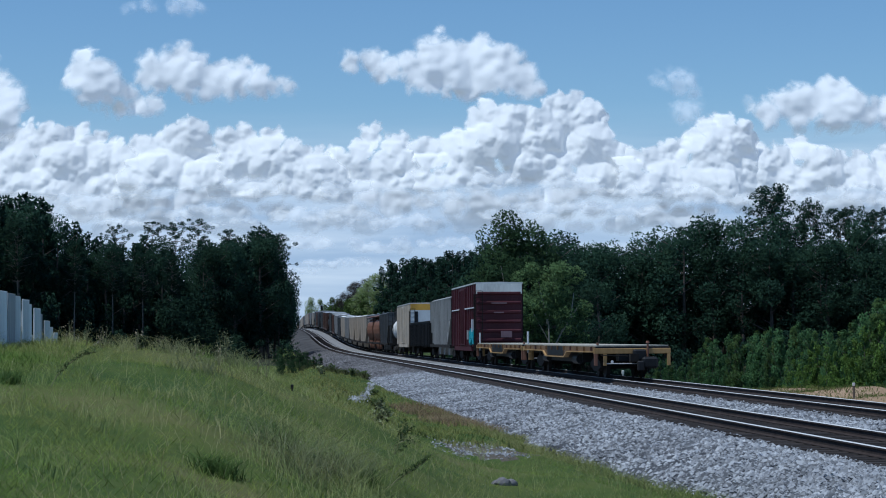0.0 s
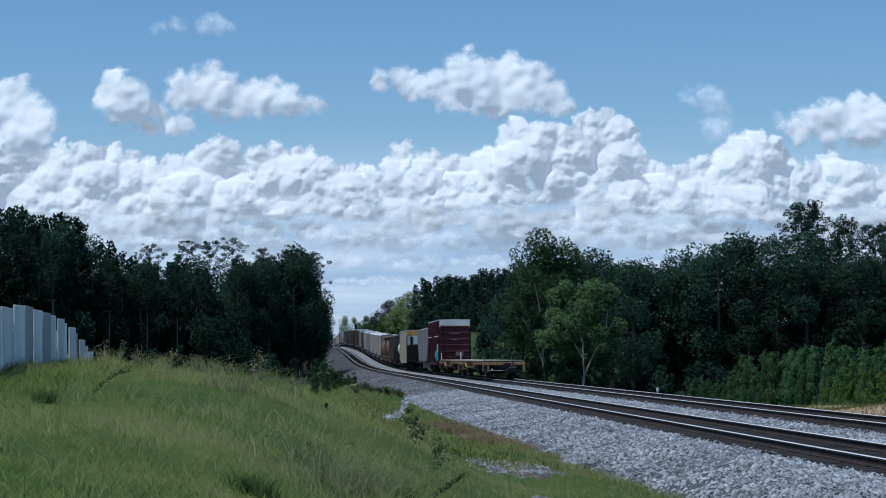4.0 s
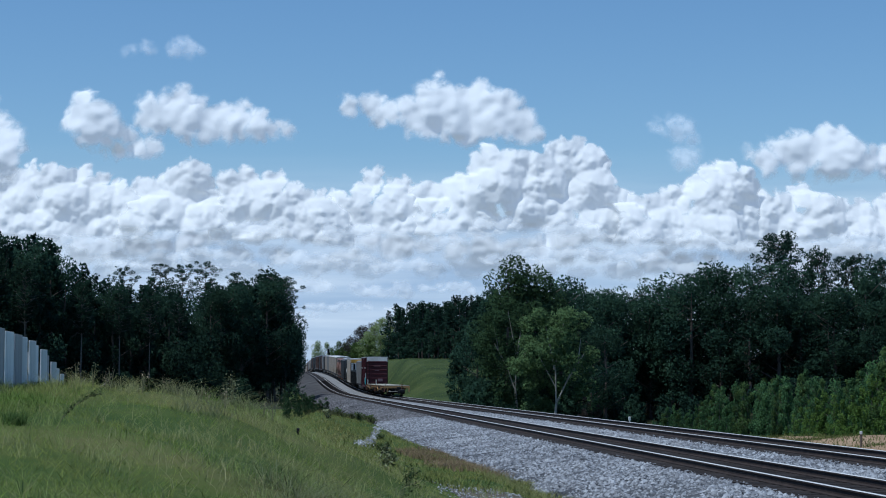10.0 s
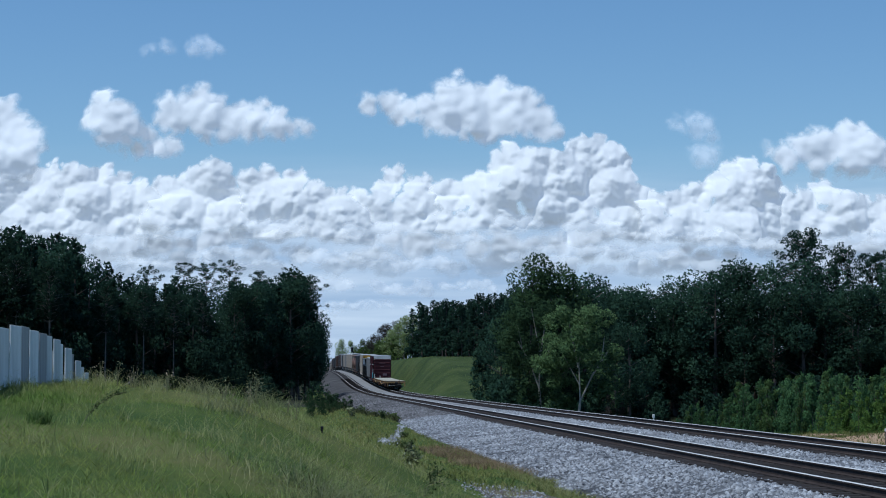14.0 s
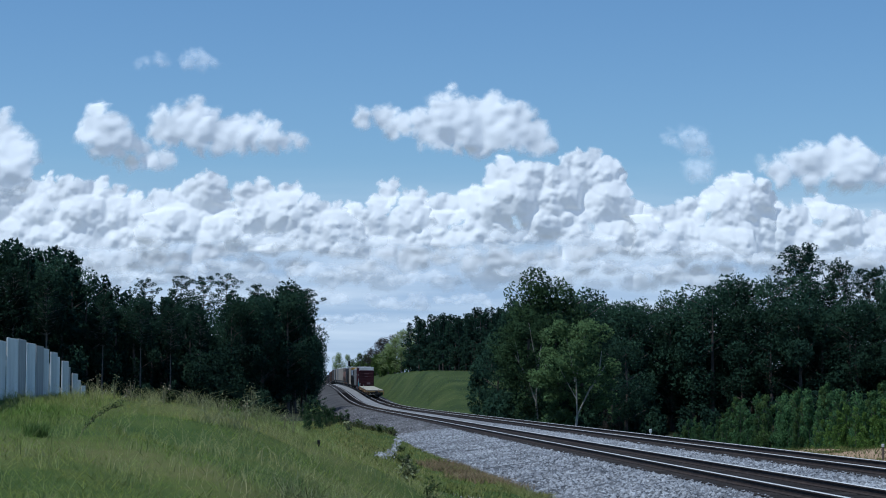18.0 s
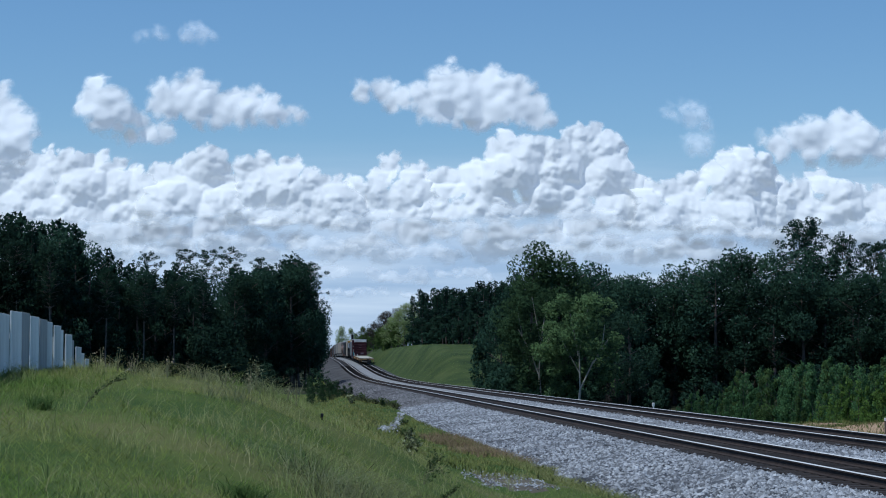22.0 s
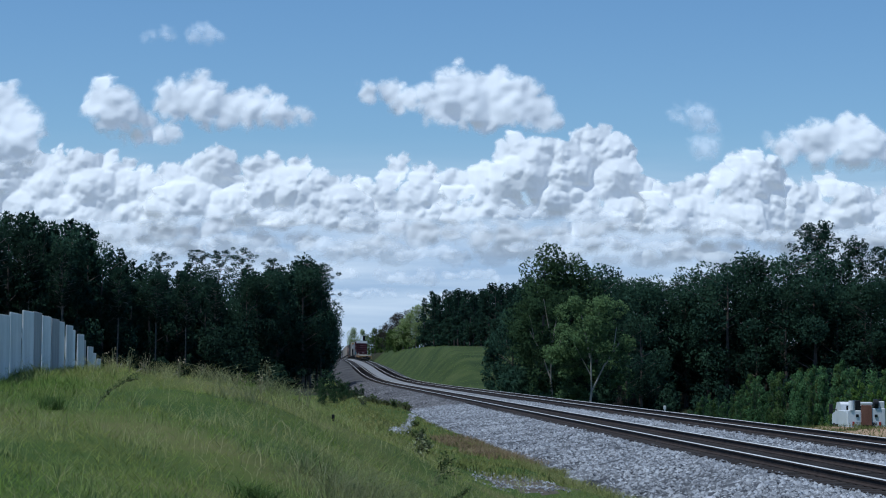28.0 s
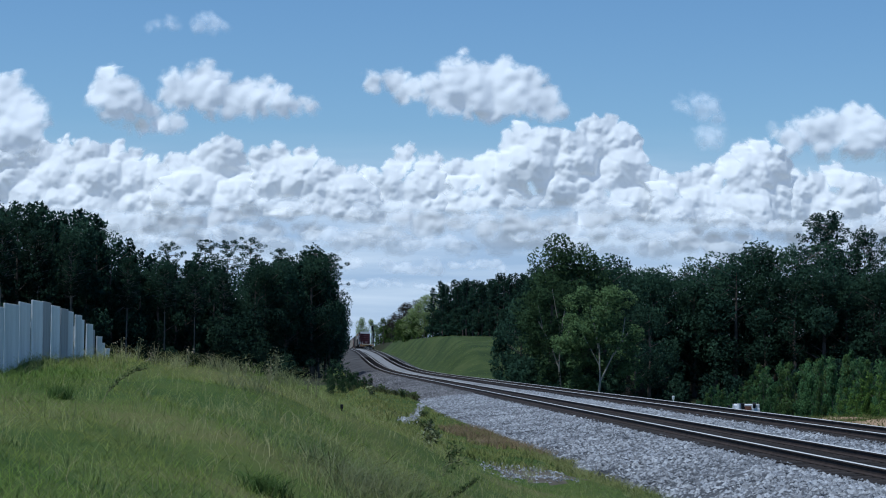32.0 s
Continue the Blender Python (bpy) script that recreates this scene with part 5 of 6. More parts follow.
# ---- small posts and the line-side signal ----
POST_WOOD = surface("post_wood", [(0.12, 0.09, 0.07), (0.2, 0.16, 0.12)], 3, 0.9, bump=0.4, fine=20)
POST_WHITE = surface("post_white", [(0.6, 0.6, 0.58), (0.78, 0.78, 0.76)], 3, 0.6, bump=0.1, fine=20)
p = thing("marker_post", "short wooden marker post with a small white cap in the sand", "post", pose(22.57, 75, ground_at(22.57, 75)))
part("stake", box(-0.04, 0.04, -0.04, 0.04, -0.3, 0.5, 0.008), POST_WOOD, p)
part("cap", box(-0.045, 0.045, -0.045, 0.045, 0.5, 0.62, 0.01), POST_WHITE, p, "white painted cap")
p = thing("marker_post", "small white post beside the far rail", "post", pose(18.95, 105, ground_at(18.95, 105)))
part("stake", box(-0.03, 0.03, -0.03, 0.03, -0.3, 0.62, 0.008), POST_WHITE, p)
part("cap", box(-0.07, 0.07, -0.03, 0.03, 0.6, 0.8, 0.02), POST_WHITE, p)
p = thing("marker_post", "thin black marker stake in the grass", "post", pose(0.35, 29.3, ground_at(0.35, 29.3)))
part("stake", tube((0, 0, -0.2), (0, 0, 0.02), 0.012, 0.012, 8), BLACK_CAR, p)
part("cap", box(-0.022, 0.022, -0.02, 0.02, 0.02, 0.09, 0.008), BLACK_CAR, p)
sig = thing("railway_signal", "dark mast signal beside the line at the crest", "signal", pose(18.3, 678, float(rail_z(678)) - 0.9))
part("mast", tube((0, 0, -0.5), (0, 0, 7.6), 0.11, 0.09, 10), STEEL, sig)
head = part("signal_head", box(-0.35, 0.35, -0.12, 0.12, 6.9, 8.6, 0.05), BLACK_CAR, sig)
for z in (7.2, 7.75, 8.3):
    part("hood", tube((0, -0.12, z), (0, -0.5, z), 0.2, 0.22, 12), BLACK_CAR, head)
part("ladder", box(0.25, 0.55, -0.03, 0.03, 0.2, 7.2), STEEL, sig)
part("case", box(-1.0, -0.3, -0.4, 0.4, -0.2, 1.5, 0.03), GALV, sig)


# ---- service truck on the low road beyond the tracks ----
TRUCK_WHITE = surface("truck_white", [(0.68, 0.69, 0.7), (0.78, 0.79, 0.8), (0.83, 0.84, 0.85)], 1.5, 0.35, bump=0.05, fine=12, spec=0.5)
RUST_BED = surface("rusty_steel_plate", [(0.16, 0.075, 0.05), (0.24, 0.11, 0.075), (0.3, 0.15, 0.1)], 1.5, 0.8, bump=0.3, fine=18)
RUBBER = surface("tyre_rubber", [(0.015, 0.015, 0.016), (0.03, 0.03, 0.03)], 3, 0.9, bump=0.2, fine=30)
TINT = surface("tinted_glass", [(0.01, 0.012, 0.015), (0.015, 0.018, 0.022)], 1, 0.08, bump=0, spec=0.8)
RED_LENS = surface("red_lens", [(0.35, 0.02, 0.02), (0.45, 0.03, 0.03)], 3, 0.25, bump=0, spec=0.6)
truck = thing("service_truck", "white service truck with side toolboxes and a rusty load", "truck")
part("cab", prism([(0.6, 0.75), (0.6, 1.8), (0.95, 1.94), (2.0, 1.92), (2.6, 1.4), (3.6, 1.3), (3.7, 0.75)], "x", -0.95, 0.95), TRUCK_WHITE, truck, "white crew cab")
part("rear_window", box(-0.62, 0.62, 0.56, 0.585, 1.4, 1.74, 0.01), TINT, truck)
part("chassis", box(-0.5, 0.5, -2.7, 3.6, 0.5, 0.75), STEEL, truck)
part("bed_floor", box(-0.62, 0.62, -2.6, 0.5, 0.76, 0.9), STEEL, truck)
for sx in (-1, 1):
    tb = part("toolbox", box(min(sx * 0.32, sx * 1.12), max(sx * 0.32, sx * 1.12), -2.6, 0.5, 0.62, 1.5 if sx < 0 else 1.62, 0.03), TRUCK_WHITE, truck, "white side toolbox")
    part("toolbox_door", box(sx * 1.13 - 0.012, sx * 1.13 + 0.012, -2.4, -1.3, 0.75, 1.42), TRUCK_WHITE, tb)
    part("latch", box(sx * 0.55 - 0.08, sx * 0.55 + 0.08, -2.635, -2.605, 1.15, 1.3), BLACK_CAR, tb)
    part("tail_light", box(sx * 0.78 - 0.06, sx * 0.78 + 0.06, -2.64, -2.605, 0.72, 0.92), RED_LENS, tb)
    arm = part("mirror_arm", tube((sx * 0.95, 1.9, 1.5), (sx * 1.36, 1.75, 1.55), 0.03, 0.03, 6), BLACK_CAR, truck)
    part("mirror", box(sx * 1.36 - 0.12, sx * 1.36 + 0.12, 1.62, 1.72, 1.3, 1.82, 0.03), BLACK_CAR, arm)
    for y in (-1.6, 2.75):
        w = part("wheel", tube((sx * 0.72, y, 0.4), (sx * 1.02, y, 0.4), 0.4, 0.4, 20), RUBBER, truck, "black rubber tyre")
        part("rim", tube((sx * 1.0, y, 0.4), (sx * 1.035, y, 0.4), 0.22, 0.2, 14), GALV, w)
part("gas_bottle", tube((-0.85, -2.45, 1.5), (-0.85, -2.45, 2.0), 0.2, 0.17, 14), TRUCK_WHITE, truck, "white gas bottle on the toolbox")
part("tool_chest", box(-0.62, -0.34, -2.5, -1.4, 1.502, 2.02, 0.03), BLACK_CAR, truck)
part("hose_reel", tube((0.45, -2.45, 1.86), (0.7, -2.45, 1.86), 0.24, 0.24, 16), BLACK_CAR, truck)
part("compressor", box(0.72, 1.08, -2.55, -1.8, 1.622, 1.98, 0.04), TRUCK_WHITE, truck)
part("exhaust_stack", tube((0.98, -1.7, 1.62), (0.98, -1.7, 2.15), 0.05, 0.05, 8), BLACK_CAR, truck)
part("beacon", tube((0.9, -2.2, 1.98), (0.9, -2.2, 2.12), 0.07, 0.06, 10), BLACK_CAR, truck)
part("tailgate", box(-0.31, 0.31, -2.63, -2.56, 0.7, 1.78, 0.01), RUST_BED, truck, "rust-brown steel plate")
part("load_cover", box(-0.33, 0.36, -2.62, -0.4, 1.79, 1.93, 0.03), TRUCK_WHITE, truck, "white lid over the bed")
part("bumper", box(-1.1, 1.1, -2.95, -2.66, 0.48, 0.62, 0.02), STEEL, truck)
part("hitch_ball_cover", box(-1.25, -1.05, -2.9, -2.65, 0.5, 0.72, 0.05), TRUCK_WHITE, truck)


for p in truck.children_recursive:
    p.data.transform(Matrix.Scale(0.87, 4, (1, 0, 0)))


def truck_pose(x, y):
    z0, z1 = ground_at(x, y - 2), ground_at(x + 0.24, y + 2)
    return Matrix.Translation((x, y, (z0 + z1) / 2 + 0.03)) @ Matrix.Rotation(-math.atan2(1.72, 15.3), 4, "Z") @ Matrix.Rotation(math.atan2(z1 - z0, 4.0), 4, "X")


# ---- grass: too many blades to count ----
def blades(name, label, xs, ys, height, width, colours, seed, lean=0.5, flower=0.0, straight=False):
    r_ = np.random.default_rng(seed)
    n = len(xs)
    zs = ground_z(xs, ys)
    h = height * (0.45 + 0.9 * r_.random(n))
    a = r_.random(n) * 6.283
    d = np.stack([np.cos(a), np.sin(a), np.zeros(n)], 1)
    b = r_.random(n) * 6.283
    s = np.stack([np.cos(b), np.sin(b), np.zeros(n)], 1) * (width * (0.6 + 0.8 * r_.random(n)))[:, None]
    root = np.stack([xs, ys, zs - 0.03], 1)
    up = np.array([0, 0, 1.0])
    mid = root + up * (h * 0.55)[:, None] + d * (h * lean * 0.2)[:, None]
    tip = root + up * (h * (1 - 0.18 * lean))[:, None] + d * (h * lean * 0.75)[:, None]
    if straight:
        v = np.stack([root - s, root + s, tip + s * 0.25, tip - s * 0.25], 1).reshape(-1, 3)
        f = np.arange(n)[:, None] * 4 + [0, 1, 2, 3]
    else:
        v = np.stack([root - s, root + s, mid + s * 0.7, mid - s * 0.7, tip + s * (0.1 + flower), tip - s * (0.1 + flower)], 1).reshape(-1, 3)
        k_ = np.arange(n)[:, None] * 6
        f = np.concatenate([k_ + [0, 1, 2, 3], k_ + [3, 2, 4, 5]], 0)
    mat = surface(name + "_blades", colours, 0.22, 0.75, bump=0, fine=3, island=0.12, translucent=0.5, world_space=True, spec=0.1)
    me = mesh_from(name, v, f)
    me.polygons.foreach_set("use_smooth", [True] * len(me.polygons))
    soft_n = np.array([0, 0, 1.0]) + 0.3 * r_.normal(size=(n, 3))
    me.normals_split_custom_set_from_vertices(np.repeat(soft_n / np.linalg.norm(soft_n, axis=1)[:, None], 4 if straight else 6, 0).tolist())
    return tagged(part_mesh(name, me, mat, None), label, "grass", kind="stuff")


def strewn(n, seed, y0, y1, x_lo, x_hi, bias=1.6):
    """Places over a widening fan of ground, thicker near its narrow end; x limits are functions of y."""
    r_ = np.random.default_rng(seed)
    y = y0 + (y1 - y0) * r_.random(n) ** bias
    lo, hi = x_lo(y), x_hi(y)
    return lo + (hi - lo) * r_.random(n), y


def bare(x, y):
    return ((x - 4.05) / 0.7) ** 2 + ((y - 38.6) / 3.2) ** 2 < 1


def patch(x, y):
    return np.sin(x * 0.9 + 1.7 * np.sin(y * 0.23)) * np.sin(y * 0.41 + x * 0.5) + 0.5 * np.sin(x * 2.3 + y * 1.1)


xs, ys = strewn(190000, 1, 9.5, 62, lambda y: -0.19 * y - 0.6, edge_x)
ok = np.random.default_rng(2).random(len(xs)) < 0.75 + 0.3 * patch(xs, ys) - bare(xs, ys)
blades("grass", "rank green grass on the bank", xs[ok], ys[ok], 0.1, 0.0026, [(0.14, 0.265, 0.055), (0.22, 0.33, 0.07), (0.34, 0.385, 0.11), (0.45, 0.42, 0.175)], 3, 1.2, straight=True)
xs, ys = strewn(18000, 4, 10, 62, lambda y: -0.19 * y - 0.6, edge_x)
ok = np.random.default_rng(5).random(len(xs)) < 0.3 - 0.3 * patch(xs, ys) + 0.3 * smooth01(xs, -2.5, 1.0)
blades("dry_grass", "straw-coloured seeding grass among the green", xs[ok], ys[ok], 0.2, 0.0018, [(0.34, 0.36, 0.17), (0.44, 0.43, 0.23), (0.55, 0.52, 0.31)], 6, 0.7, 0.6)
# tussocks of taller seeding grass
r_ = np.random.default_rng(41)
hx, hy = strewn(420, 42, 12, 48, lambda y: -0.17 * y - 0.4, lambda y: edge_x(y) - 0.8, 1.3)
hx, hy = np.concatenate([hx, -3.6 + 4.2 * r_.random(50), 0.1 + 1.0 * r_.random(46)]), np.concatenate([hy, 29 + 3.5 * r_.random(50), 14.5 + 7.5 * r_.random(46)])
xs, ys = np.repeat(hx, 22) + 0.07 * r_.normal(size=22 * len(hx)), np.repeat(hy, 22) + 0.07 * r_.normal(size=22 * len(hx))
blades("tussock_grass", "taller tussocks of seeding grass on the bank", xs, ys, 0.25, 0.0022, [(0.2, 0.3, 0.095), (0.3, 0.36, 0.14), (0.44, 0.43, 0.23)], 43, 0.9, 0.4)
xs, ys = strewn(9000, 44, 22, 39, lambda y: 0 * y - 4.6, lambda y: 0 * y - 2.7, 1.0)
blades("fence_grass", "lush grass grown up against the fence", xs, ys, 0.15, 0.0036, [(0.13, 0.24, 0.06), (0.21, 0.3, 0.08), (0.31, 0.35, 0.12)], 45, 1.1)
xs, ys = strewn(15000, 46, 22, 62, lambda y: edge_x(y) - 0.9, lambda y: edge_x(y) + 0.22, 1.2)
blades("margin_grass", "straggling grass along the margin of the stone", xs, ys, 0.16, 0.005, [(0.2, 0.28, 0.09), (0.32, 0.35, 0.14), (0.44, 0.4, 0.21)], 47, 1.1)
xs, ys = strewn(32000, 7, 40, 190, lambda y: 0.0 * y - 3.0, edge_x, 1.4)
blades("ditch_grass", "short grass in the ditch beside the ballast", xs, ys, 0.16, 0.012, [(0.17, 0.22, 0.06), (0.25, 0.28, 0.09), (0.36, 0.33, 0.14)], 8, 0.9)
xs, ys = strewn(6000, 9, 49, 64, lambda y: edge_x(y) - 1.5, lambda y: edge_x(y) + 0.3, 1.0)
blades("russet_grass", "reddish-brown grass along the foot of the ballast", xs, ys, 0.2, 0.009, [(0.21, 0.17, 0.1), (0.3, 0.225, 0.14), (0.4, 0.31, 0.2)], 10, 0.8)
xs, ys = strewn(22000, 11, 60, 100, lambda y: 0 * y + 18.8, lambda y: 0 * y + 27, 1.0)
ok = np.random.default_rng(12).random(len(xs)) < 0.3 + 0.5 * np.sin(xs * 1.3 + ys * 0.2) + 0.5 * smooth01(ys, 72, 84)
blades("verge_grass", "thin grass on the sandy verge", xs[ok], ys[ok], 0.16, 0.014, [(0.12, 0.16, 0.05), (0.17, 0.2, 0.07), (0.25, 0.25, 0.11)], 13, 0.9)
xs, ys = strewn(14000, 14, 235, 520, lambda y: 0 * y + 17.6, lambda y: 0 * y + 33, 1.0)
blades("knoll_grass", "mown grass on the knoll beyond the line", xs, ys, 0.13, 0.03, [(0.11, 0.16, 0.055), (0.15, 0.21, 0.07), (0.22, 0.27, 0.095)], 15, 1.2)


xs, ys = strewn(20000, 16, 108, 250, lambda y: 0 * y + 2.6, lambda y: 0 * y + 7.1, 1.0)
ok = np.sin(ys * 0.21 + xs) + 0.6 * np.sin(xs * 2.1 - ys * 0.13) > -0.35
blades("slope_grass", "rough brownish grass on the slope below the ballast", xs[ok], ys[ok], 0.4, 0.034, [(0.05, 0.07, 0.03), (0.085, 0.1, 0.045), (0.13, 0.12, 0.07)], 17, 1.0)


# ---- weeds that stand out of the grass ----
def weed(x, y, h, spread, stems, leaf, label, seed, leaf_size=0.04, count=260, lean=0.0, name="weed"):
    r_ = np.random.default_rng(seed)
    bm = bmesh.new()
    cs, rs = [], []
    for i in range(stems):
        a = r_.random() * 6.28
        e = Vector((math.cos(a) * spread * r_.random() + lean, math.sin(a) * spread * r_.random(), h * (0.6 + 0.4 * r_.random())))
        m = e * 0.5 + Vector((-lean * 0.25, 0, h * 0.08))
        add_tube(bm, (0, 0, -0.05), m, 0.005 * h / 0.3, 0.004 * h / 0.3, 5)
        add_tube(bm, m, e, 0.004 * h / 0.3, 0.0015, 5)
        for q in (0.35, 0.6, 0.85, 1.0):
            c = Vector((0, 0, 0)).lerp(e, q)
            cs.append(c[:])
            rs.append(0.05 + 0.12 * h * r_.random())
    ob = thing(name, label, "weed", pose(x, y, ground_at(x, y)), "weeds on the bank")
    tagged(part("stem", bm, STEM, ob), kind="stuff")
    v, f = leaf_quads(cs, rs, count, leaf_size, r_)
    part_mesh("foliage", leaf_mesh("foliage", v, f), leaf, ob)
    return ob


STEM = surface("weed_stem", [(0.2, 0.2, 0.1), (0.31, 0.29, 0.16)], 3, 0.85, bump=0, fine=20)
WEED_GREEN = surface("weed_leaf", [(0.075, 0.115, 0.042), (0.12, 0.17, 0.06)], 2, 0.7, bump=0, fine=9, island=0.25, translucent=0.5)
WEED_GREY = surface("weed_grey_leaf", [(0.18, 0.22, 0.11), (0.28, 0.3, 0.18)], 2, 0.8, bump=0, fine=9, island=0.3, translucent=0.2)
WEED_PALE = surface("weed_dry_leaf", [(0.2, 0.18, 0.12), (0.3, 0.27, 0.2)], 2, 0.85, bump=0, fine=9, island=0.3, translucent=0.2)
r_ = np.random.default_rng(71)


def tuft(centres, each):
    """Places gathered round centres (x, y, radius)."""
    return (np.concatenate([x + 0.5 * r * r_.normal(size=each) for x, y, r in centres]), np.concatenate([y + 0.8 * r * r_.normal(size=each) for x, y, r in centres]))


xs, ys = tuft(((-0.43, 14.9, 0.13), (-0.3, 14.8, 0.12), (1.02, 19.7, 0.1), (-2.72, 21.3, 0.12)), 240)
blades("tuft_grass", "dark green tufts of coarse grass", xs, ys, 0.2, 0.0035, [(0.06, 0.115, 0.035), (0.1, 0.17, 0.05), (0.16, 0.235, 0.075)], 72, 1.1)
xs, ys = tuft(((0.2, 16.8, 0.26), (0.35, 17.5, 0.24), (0.55, 18.3, 0.22), (0.75, 19.0, 0.2), (0.95, 19.9, 0.18), (0.1, 18.6, 0.3), (-0.9, 26.0, 0.4), (-0.5, 30.6, 0.3), (-1.4, 30.8, 0.3)), 150)
blades("plume_grass", "grey-green plumed grass arching over the slope", xs, ys, 0.34, 0.003, [(0.15, 0.2, 0.095), (0.24, 0.27, 0.14), (0.36, 0.36, 0.23)], 73, 1.5, 0.9)
weed(1.6, 25.5, 0.25, 0.3, 6, WEED_GREEN, "thin leaning weed above the ditch", 6, 0.02, 90, 0.3)


def bowed_stem(x, y, bend, label, seed):
    """A single leafy stem leaning over the grass."""
    ob = thing("weed", label, "weed", pose(x, y, ground_at(x, y)), "weeds on the bank")
    bm = bmesh.new()
    for a, b in zip(bend, bend[1:]):
        add_tube(bm, a, b, 0.006, 0.005, 5)
    part("stem", bm, STEM, ob)
    r_ = np.random.default_rng(seed)
    cs = []
    for a, b in zip(bend[1:], bend[2:]):
        for q in (0.1, 0.4, 0.7, 1.0):
            p = Vector(a).lerp(Vector(b), q)
            cs += [(p.x, p.y, p.z + 0.005), (p.x + 0.02, p.y, p.z + 0.03 + 0.03 * r_.random())]
    v, f = leaf_quads(cs, [0.02] * len(cs), 420, 0.01, r_)
    part_mesh("foliage", leaf_mesh("foliage", v, f), WEED_GREEN, ob)


bowed_stem(-2.28, 21.0, [(0, 0, -0.03), (0.07, 0, 0.12), (0.16, 0.01, 0.22), (0.26, 0.02, 0.3), (0.37, 0.02, 0.355), (0.47, 0.02, 0.38)], "dry leafy weed stem bowed over the grass", 7)
bowed_stem(1.22, 20.3, [(0, 0, -0.03), (0.1, 0, 0.07), (0.22, 0.01, 0.14), (0.33, 0.02, 0.21), (0.41, 0.02, 0.27)], "dark leafy twig leaning out of the grass", 8)
rock = thing("rock", "pale rough rock lying in the grass of the ditch", "rock", pose(3.34, 28.2, ground_at(3.34, 28.2)))
for x, y, z, r in ((0, 0, 0.03, 0.11), (0.12, 0.03, 0.02, 0.08), (-0.1, 0.05, 0.01, 0.07)):
    bm = bmesh.new()
    bmesh.ops.create_icosphere(bm, subdivisions=2, radius=r)
    for v in bm.verts:
        v.co = Vector((x, y, z)) + Vector((v.co.x * 1.15, v.co.y, v.co.z * 0.7)) * (1 + 0.2 * math.sin(37 * v.co.x + 23 * v.co.z) * math.cos(31 * v.co.y))
    part("lump", bm, DULL_STONE, rock)
for i, (x, y, dx, h) in enumerate(((-3.62, 38.2, 0.4, 0.3), (-3.3, 38.6, 0.45, 0.2), (-2.95, 39.0, 0.4, 0.22), (-3.75, 38.5, 0.12, 0.4))):
    br = thing("dead_branch", "pale bare branch lying at the end of the fence", "branch", pose(x, y, ground_at(x, y)), "dead branches by the fence")
    bm = bmesh.new()
    add_tube(bm, (0, 0, -0.1), (dx * 0.55, 0.05, h * 0.6), 0.022, 0.016, 6)
    add_tube(bm, (dx * 0.55, 0.05, h * 0.6), (dx, 0.1, h), 0.016, 0.007, 6)
    add_tube(bm, (dx * 0.4, 0.03, h * 0.42), (dx * 0.5, 0.1, h * 0.9), 0.011, 0.005, 5)
    add_tube(bm, (dx * 0.7, 0.07, h * 0.72), (dx * 1.05, 0.0, h * 0.75), 0.009, 0.004, 5)
    part("limb", bm, BARK_PALE, br)
weed(-0.66, 31.0, 0.48, 0.08, 4, WEED_GREY, "pale grey weed stalk on the bank's crest", 9, 0.022, 120)
weed(3.15, 58.9, 0.26, 0.42, 12, WEED_GREEN, "small dark weed at the foot of the ballast", 10, 0.05, 260)
weed(4.1, 78.0, 0.25, 0.3, 8, WEED_GREEN, "small dark weed at the foot of the ballast", 11, 0.045, 120)
r_ = np.random.default_rng(21)
for i in range(14):
    f = r_.random()
    weed(-3.4 + 3.4 * f, 29.5 + 3 * r_.random(), 0.2 + 0.2 * r_.random(), 0.12, 4, WEED_PALE if i % 3 else WEED_GREY, "seeding weed along the crest of the bank", 30 + i, 0.016, 40)
for i, (x, y) in enumerate(((2.0, 29.6), (1.9, 33.5), (2.8, 47), (3.1, 54), (4.4, 103), (2.6, 97), (3.6, 112))):
    weed(x, y, 0.18 + 0.003 * y, 0.18, 6, WEED_GREY if i % 2 else WEED_GREEN, "scattered weed in the ditch", 60 + i, 0.015 + 0.0006 * y, 90)

for i in range(24):
    x, y = 4.2 + 1.8 * r_.random(), 112 + 85 * r_.random()
    weed(x, y, 0.25 + 0.25 * r_.random(), 0.25, 8, WEED_GREEN, "dark weed on the slope of the railway bank", 80 + i, 0.12, 130)

# ---- crushed stone: loose lumps over the ballast ----
def stones(name, label, xs, ys, zs, lo, hi, seed, material=None):
    r_ = np.random.default_rng(seed)
    n = len(xs)
    base = np.array([(1, 0, 0), (-1, 0, 0), (0, 1, 0), (0, -1, 0), (0, 0, 1), (0, 0, -1)], float)
    tri = np.array([(0, 2, 4), (2, 1, 4), (1, 3, 4), (3, 0, 4), (2, 0, 5), (1, 2, 5), (3, 1, 5), (0, 3, 5)])
    size = lo + (hi - lo) * r_.random(n) ** 2
    v = base[None] * (0.6 + 0.7 * r_.random((n, 6, 1)))
    a = r_.random(n) * 6.283
    c, s = np.cos(a)[:, None], np.sin(a)[:, None]
    tilt = r_.normal(size=(n, 1)) * 0.6
    x, y, z = v[..., 0] * c - v[..., 1] * s, v[..., 0] * s + v[..., 1] * c, v[..., 2] * 0.75
    z = z + tilt * x * 0.6
    v = np.stack([x, y, z], -1) * size[:, None, None] + np.stack([xs, ys, zs], -1)[:, None]
    f = (tri[None] + 6 * np.arange(n)[:, None, None]).reshape(-1, 3)
    return tagged(part_mesh(name, mesh_from(name, v.reshape(-1, 3), f), material or STONE, None), label, "gravel", kind="stuff")


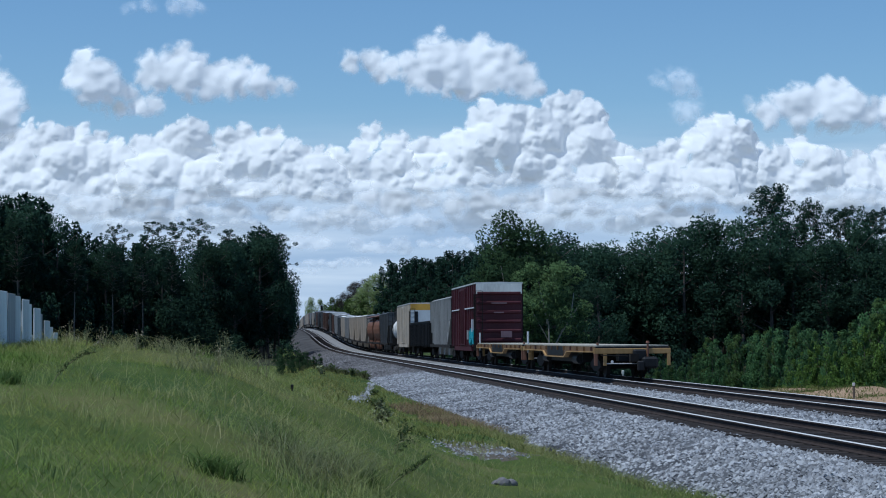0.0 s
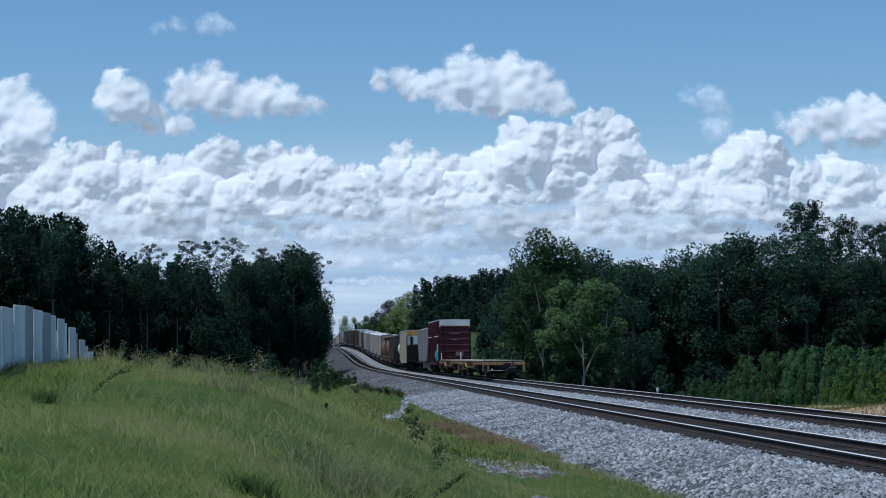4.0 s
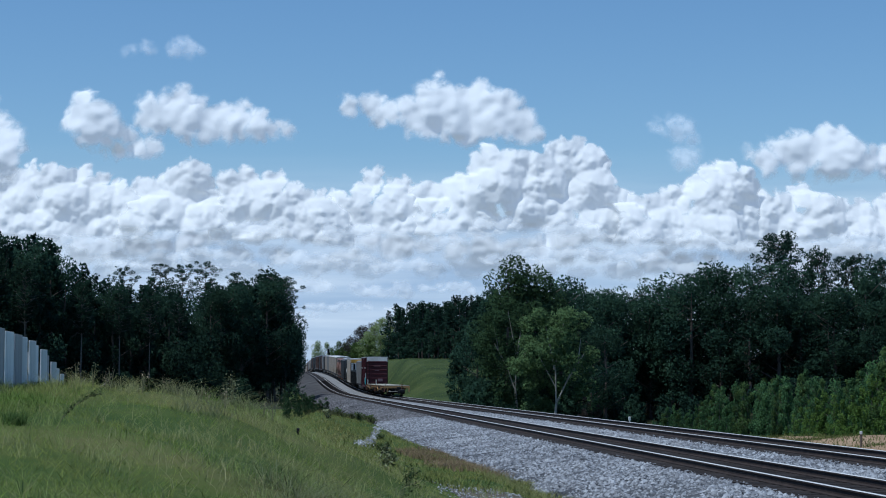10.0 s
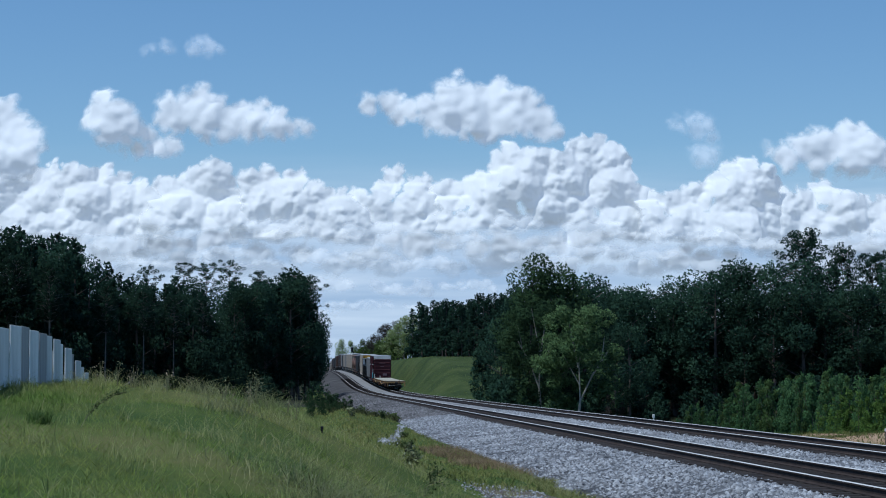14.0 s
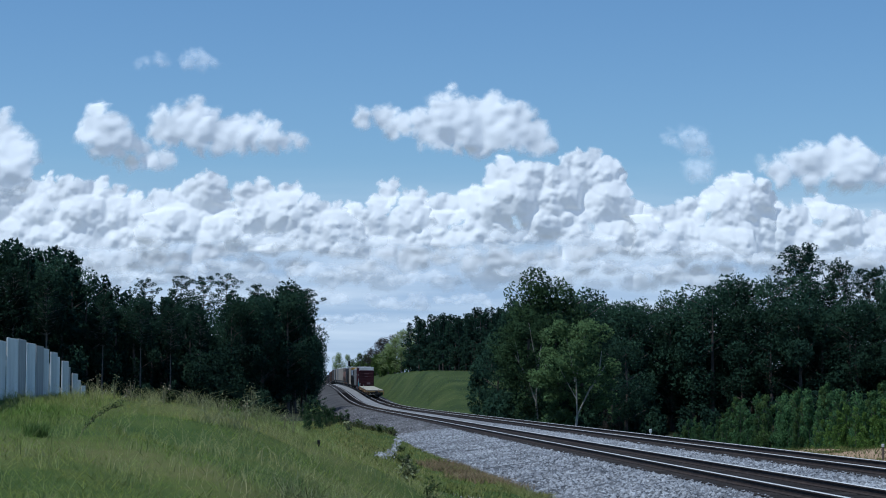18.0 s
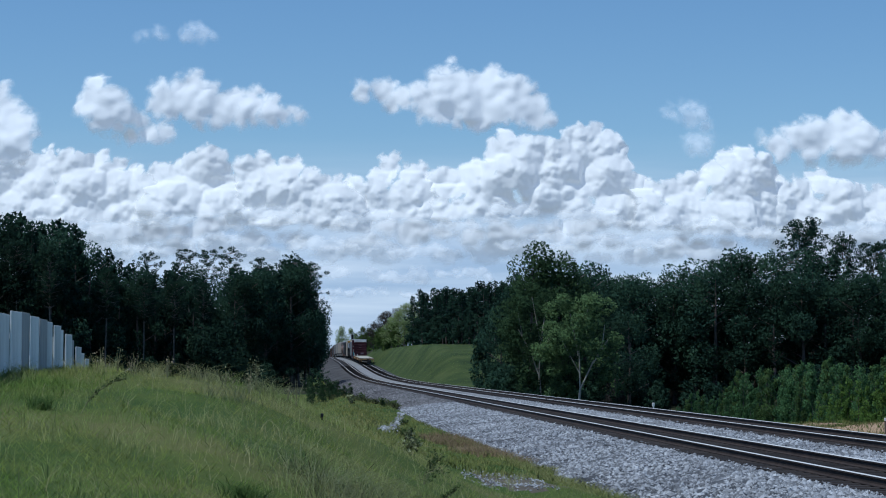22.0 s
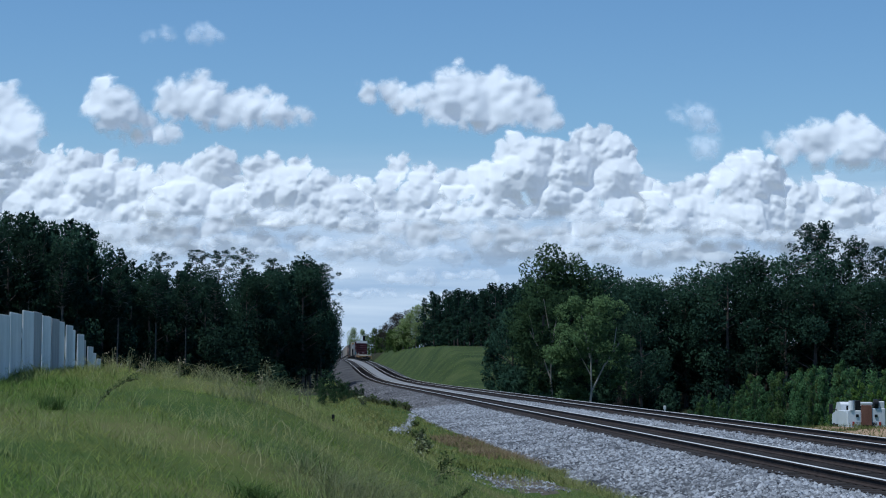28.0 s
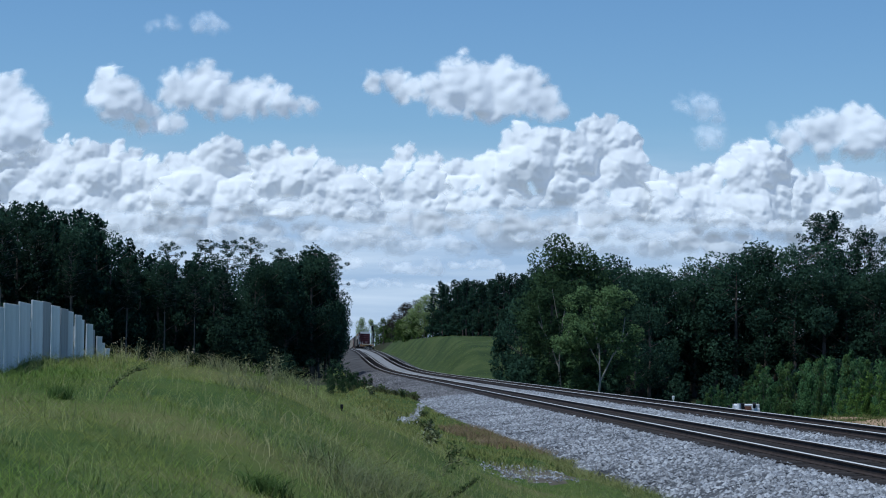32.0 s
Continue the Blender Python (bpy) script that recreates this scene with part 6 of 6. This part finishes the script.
def ballast_top(x, y):
    e = edge_x(y)
    x = np.where(x < e, x - e + 5.3, np.where(x < 8.0, 5.3 + (x - e) * 2.7 / (8.0 - e), x))
    return rail_z(y) + np.interp(x, bx, bz) - np.where(x < 7, (7 - x) * 0.35 * np.interp(y, [100, 170, 400], [0, 1.0, 0.6]), 0)


xs, ys = strewn(38000, 31, 22, 150, lambda y: edge_x(y) - 0.3, lambda y: 0 * y + 8.9, 1.7)
stones("ballast_stones", "loose grey granite lumps of the ballast shoulder", xs, ys, ballast_top(xs, ys), 0.025, 0.075, 32)
xs, ys = strewn(14000, 38, 112, 300, lambda y: 0 * y + 4.9, lambda y: 0 * y + 8.8, 1.5)
stones("shoulder_stones", "coarse grey stones along the distant ballast shoulder", xs, ys, ballast_top(xs, ys), 0.06, 0.15, 39, DULL_STONE)
xs, ys = strewn(11000, 33, 40, 130, lambda y: 0 * y + 11.2, lambda y: 0 * y + 13.6, 1.4)
stones("track_stones", "loose grey granite lumps between the tracks", xs, ys, ballast_top(xs, ys), 0.03, 0.08, 34)
r_ = np.random.default_rng(35)
f = r_.random(700)
xs, ys = 2.3 + 2.6 * f + 0.07 * r_.normal(size=700), 54 + 40 * f + 0.5 * r_.normal(size=700)
stones("riprap", "pale rubble strip running down into the ditch", xs, ys, ground_z(xs, ys) + 0.01, 0.04, 0.11, 36)
xs, ys = 3.2 + 1.6 * r_.random(520), 35.6 + 6.5 * r_.random(520)
stones("spilt_stones", "stones spilt over the grass of the ditch", xs, ys, ground_z(xs, ys) + 0.005, 0.015, 0.05, 37)


# ---- ties last: they are many ----
for track, cxr in tracks:
    for i in range(140):
        y = 26.0 + 0.53 * i
        t = new("tie", tie_me)
        t.parent, t.location = track, (cxr + 0.03 * math.sin(i * 7.1), y, 0)
    vs, fs, off = [], [], 0
    for y in np.arange(26.0 + 0.53 * 140, 420, 0.53):
        z = float(rail_z(y))
        for a in (-1.3, 1.3):
            for b in (-0.115, 0.115):
                for c in (-0.36, -0.162):
                    vs.append((cxr + a, y + b, z + c))
        fs += [[off + i for i in q] for q in ((0, 1, 3, 2), (4, 6, 7, 5), (0, 4, 5, 1), (2, 3, 7, 6), (1, 5, 7, 3))]
        off += 8
    tagged(part_mesh("ties", mesh_from("ties", vs, fs), TIE, track), kind="stuff")


def train_pose(s):
    """Where a car's middle, s metres along the line, stands on the grade."""
    z0, z1 = float(rail_z(s - 6)), float(rail_z(s + 6))
    return Matrix.Translation((FAR_X, s, (z0 + z1) / 2)) @ Matrix.Rotation(math.atan2(z1 - z0, 12.0), 4, "X")


def train_run(t):
    """Metres run since the start: it slows a little, then keeps its pace."""
    return float(np.interp(t, [0, 4, 8, 12, 18, 24, 32], [0, 65.4, 128.4, 191.8, 287.0, 382.0, 509.0]))


def motions():
    for car, offset, length in train:
        walk(car, [(t, train_pose(TRAIN_REAR + offset + train_run(t))) for t in range(0, 33, 2)])
    walk(truck, [(0.0, truck_pose(19.6, 20.0)), (22.5, truck_pose(19.6, 20.0))] + [(t, truck_pose(28.9 + 1.72 * (t - 28), 103 + 15.4 * (t - 28))) for t in np.arange(23.0, 32.1, 0.5)])
    for ob, layer in clouds:
        m = ob.matrix_basis.copy()
        d = 66.0 if layer == 0 else 44.0
        walk(ob, [(t, Matrix.Translation((d * (9.0 - t) / 32.0, 0, 0)) @ m) for t in (0.0, 16.0, 32.0)])


motions()
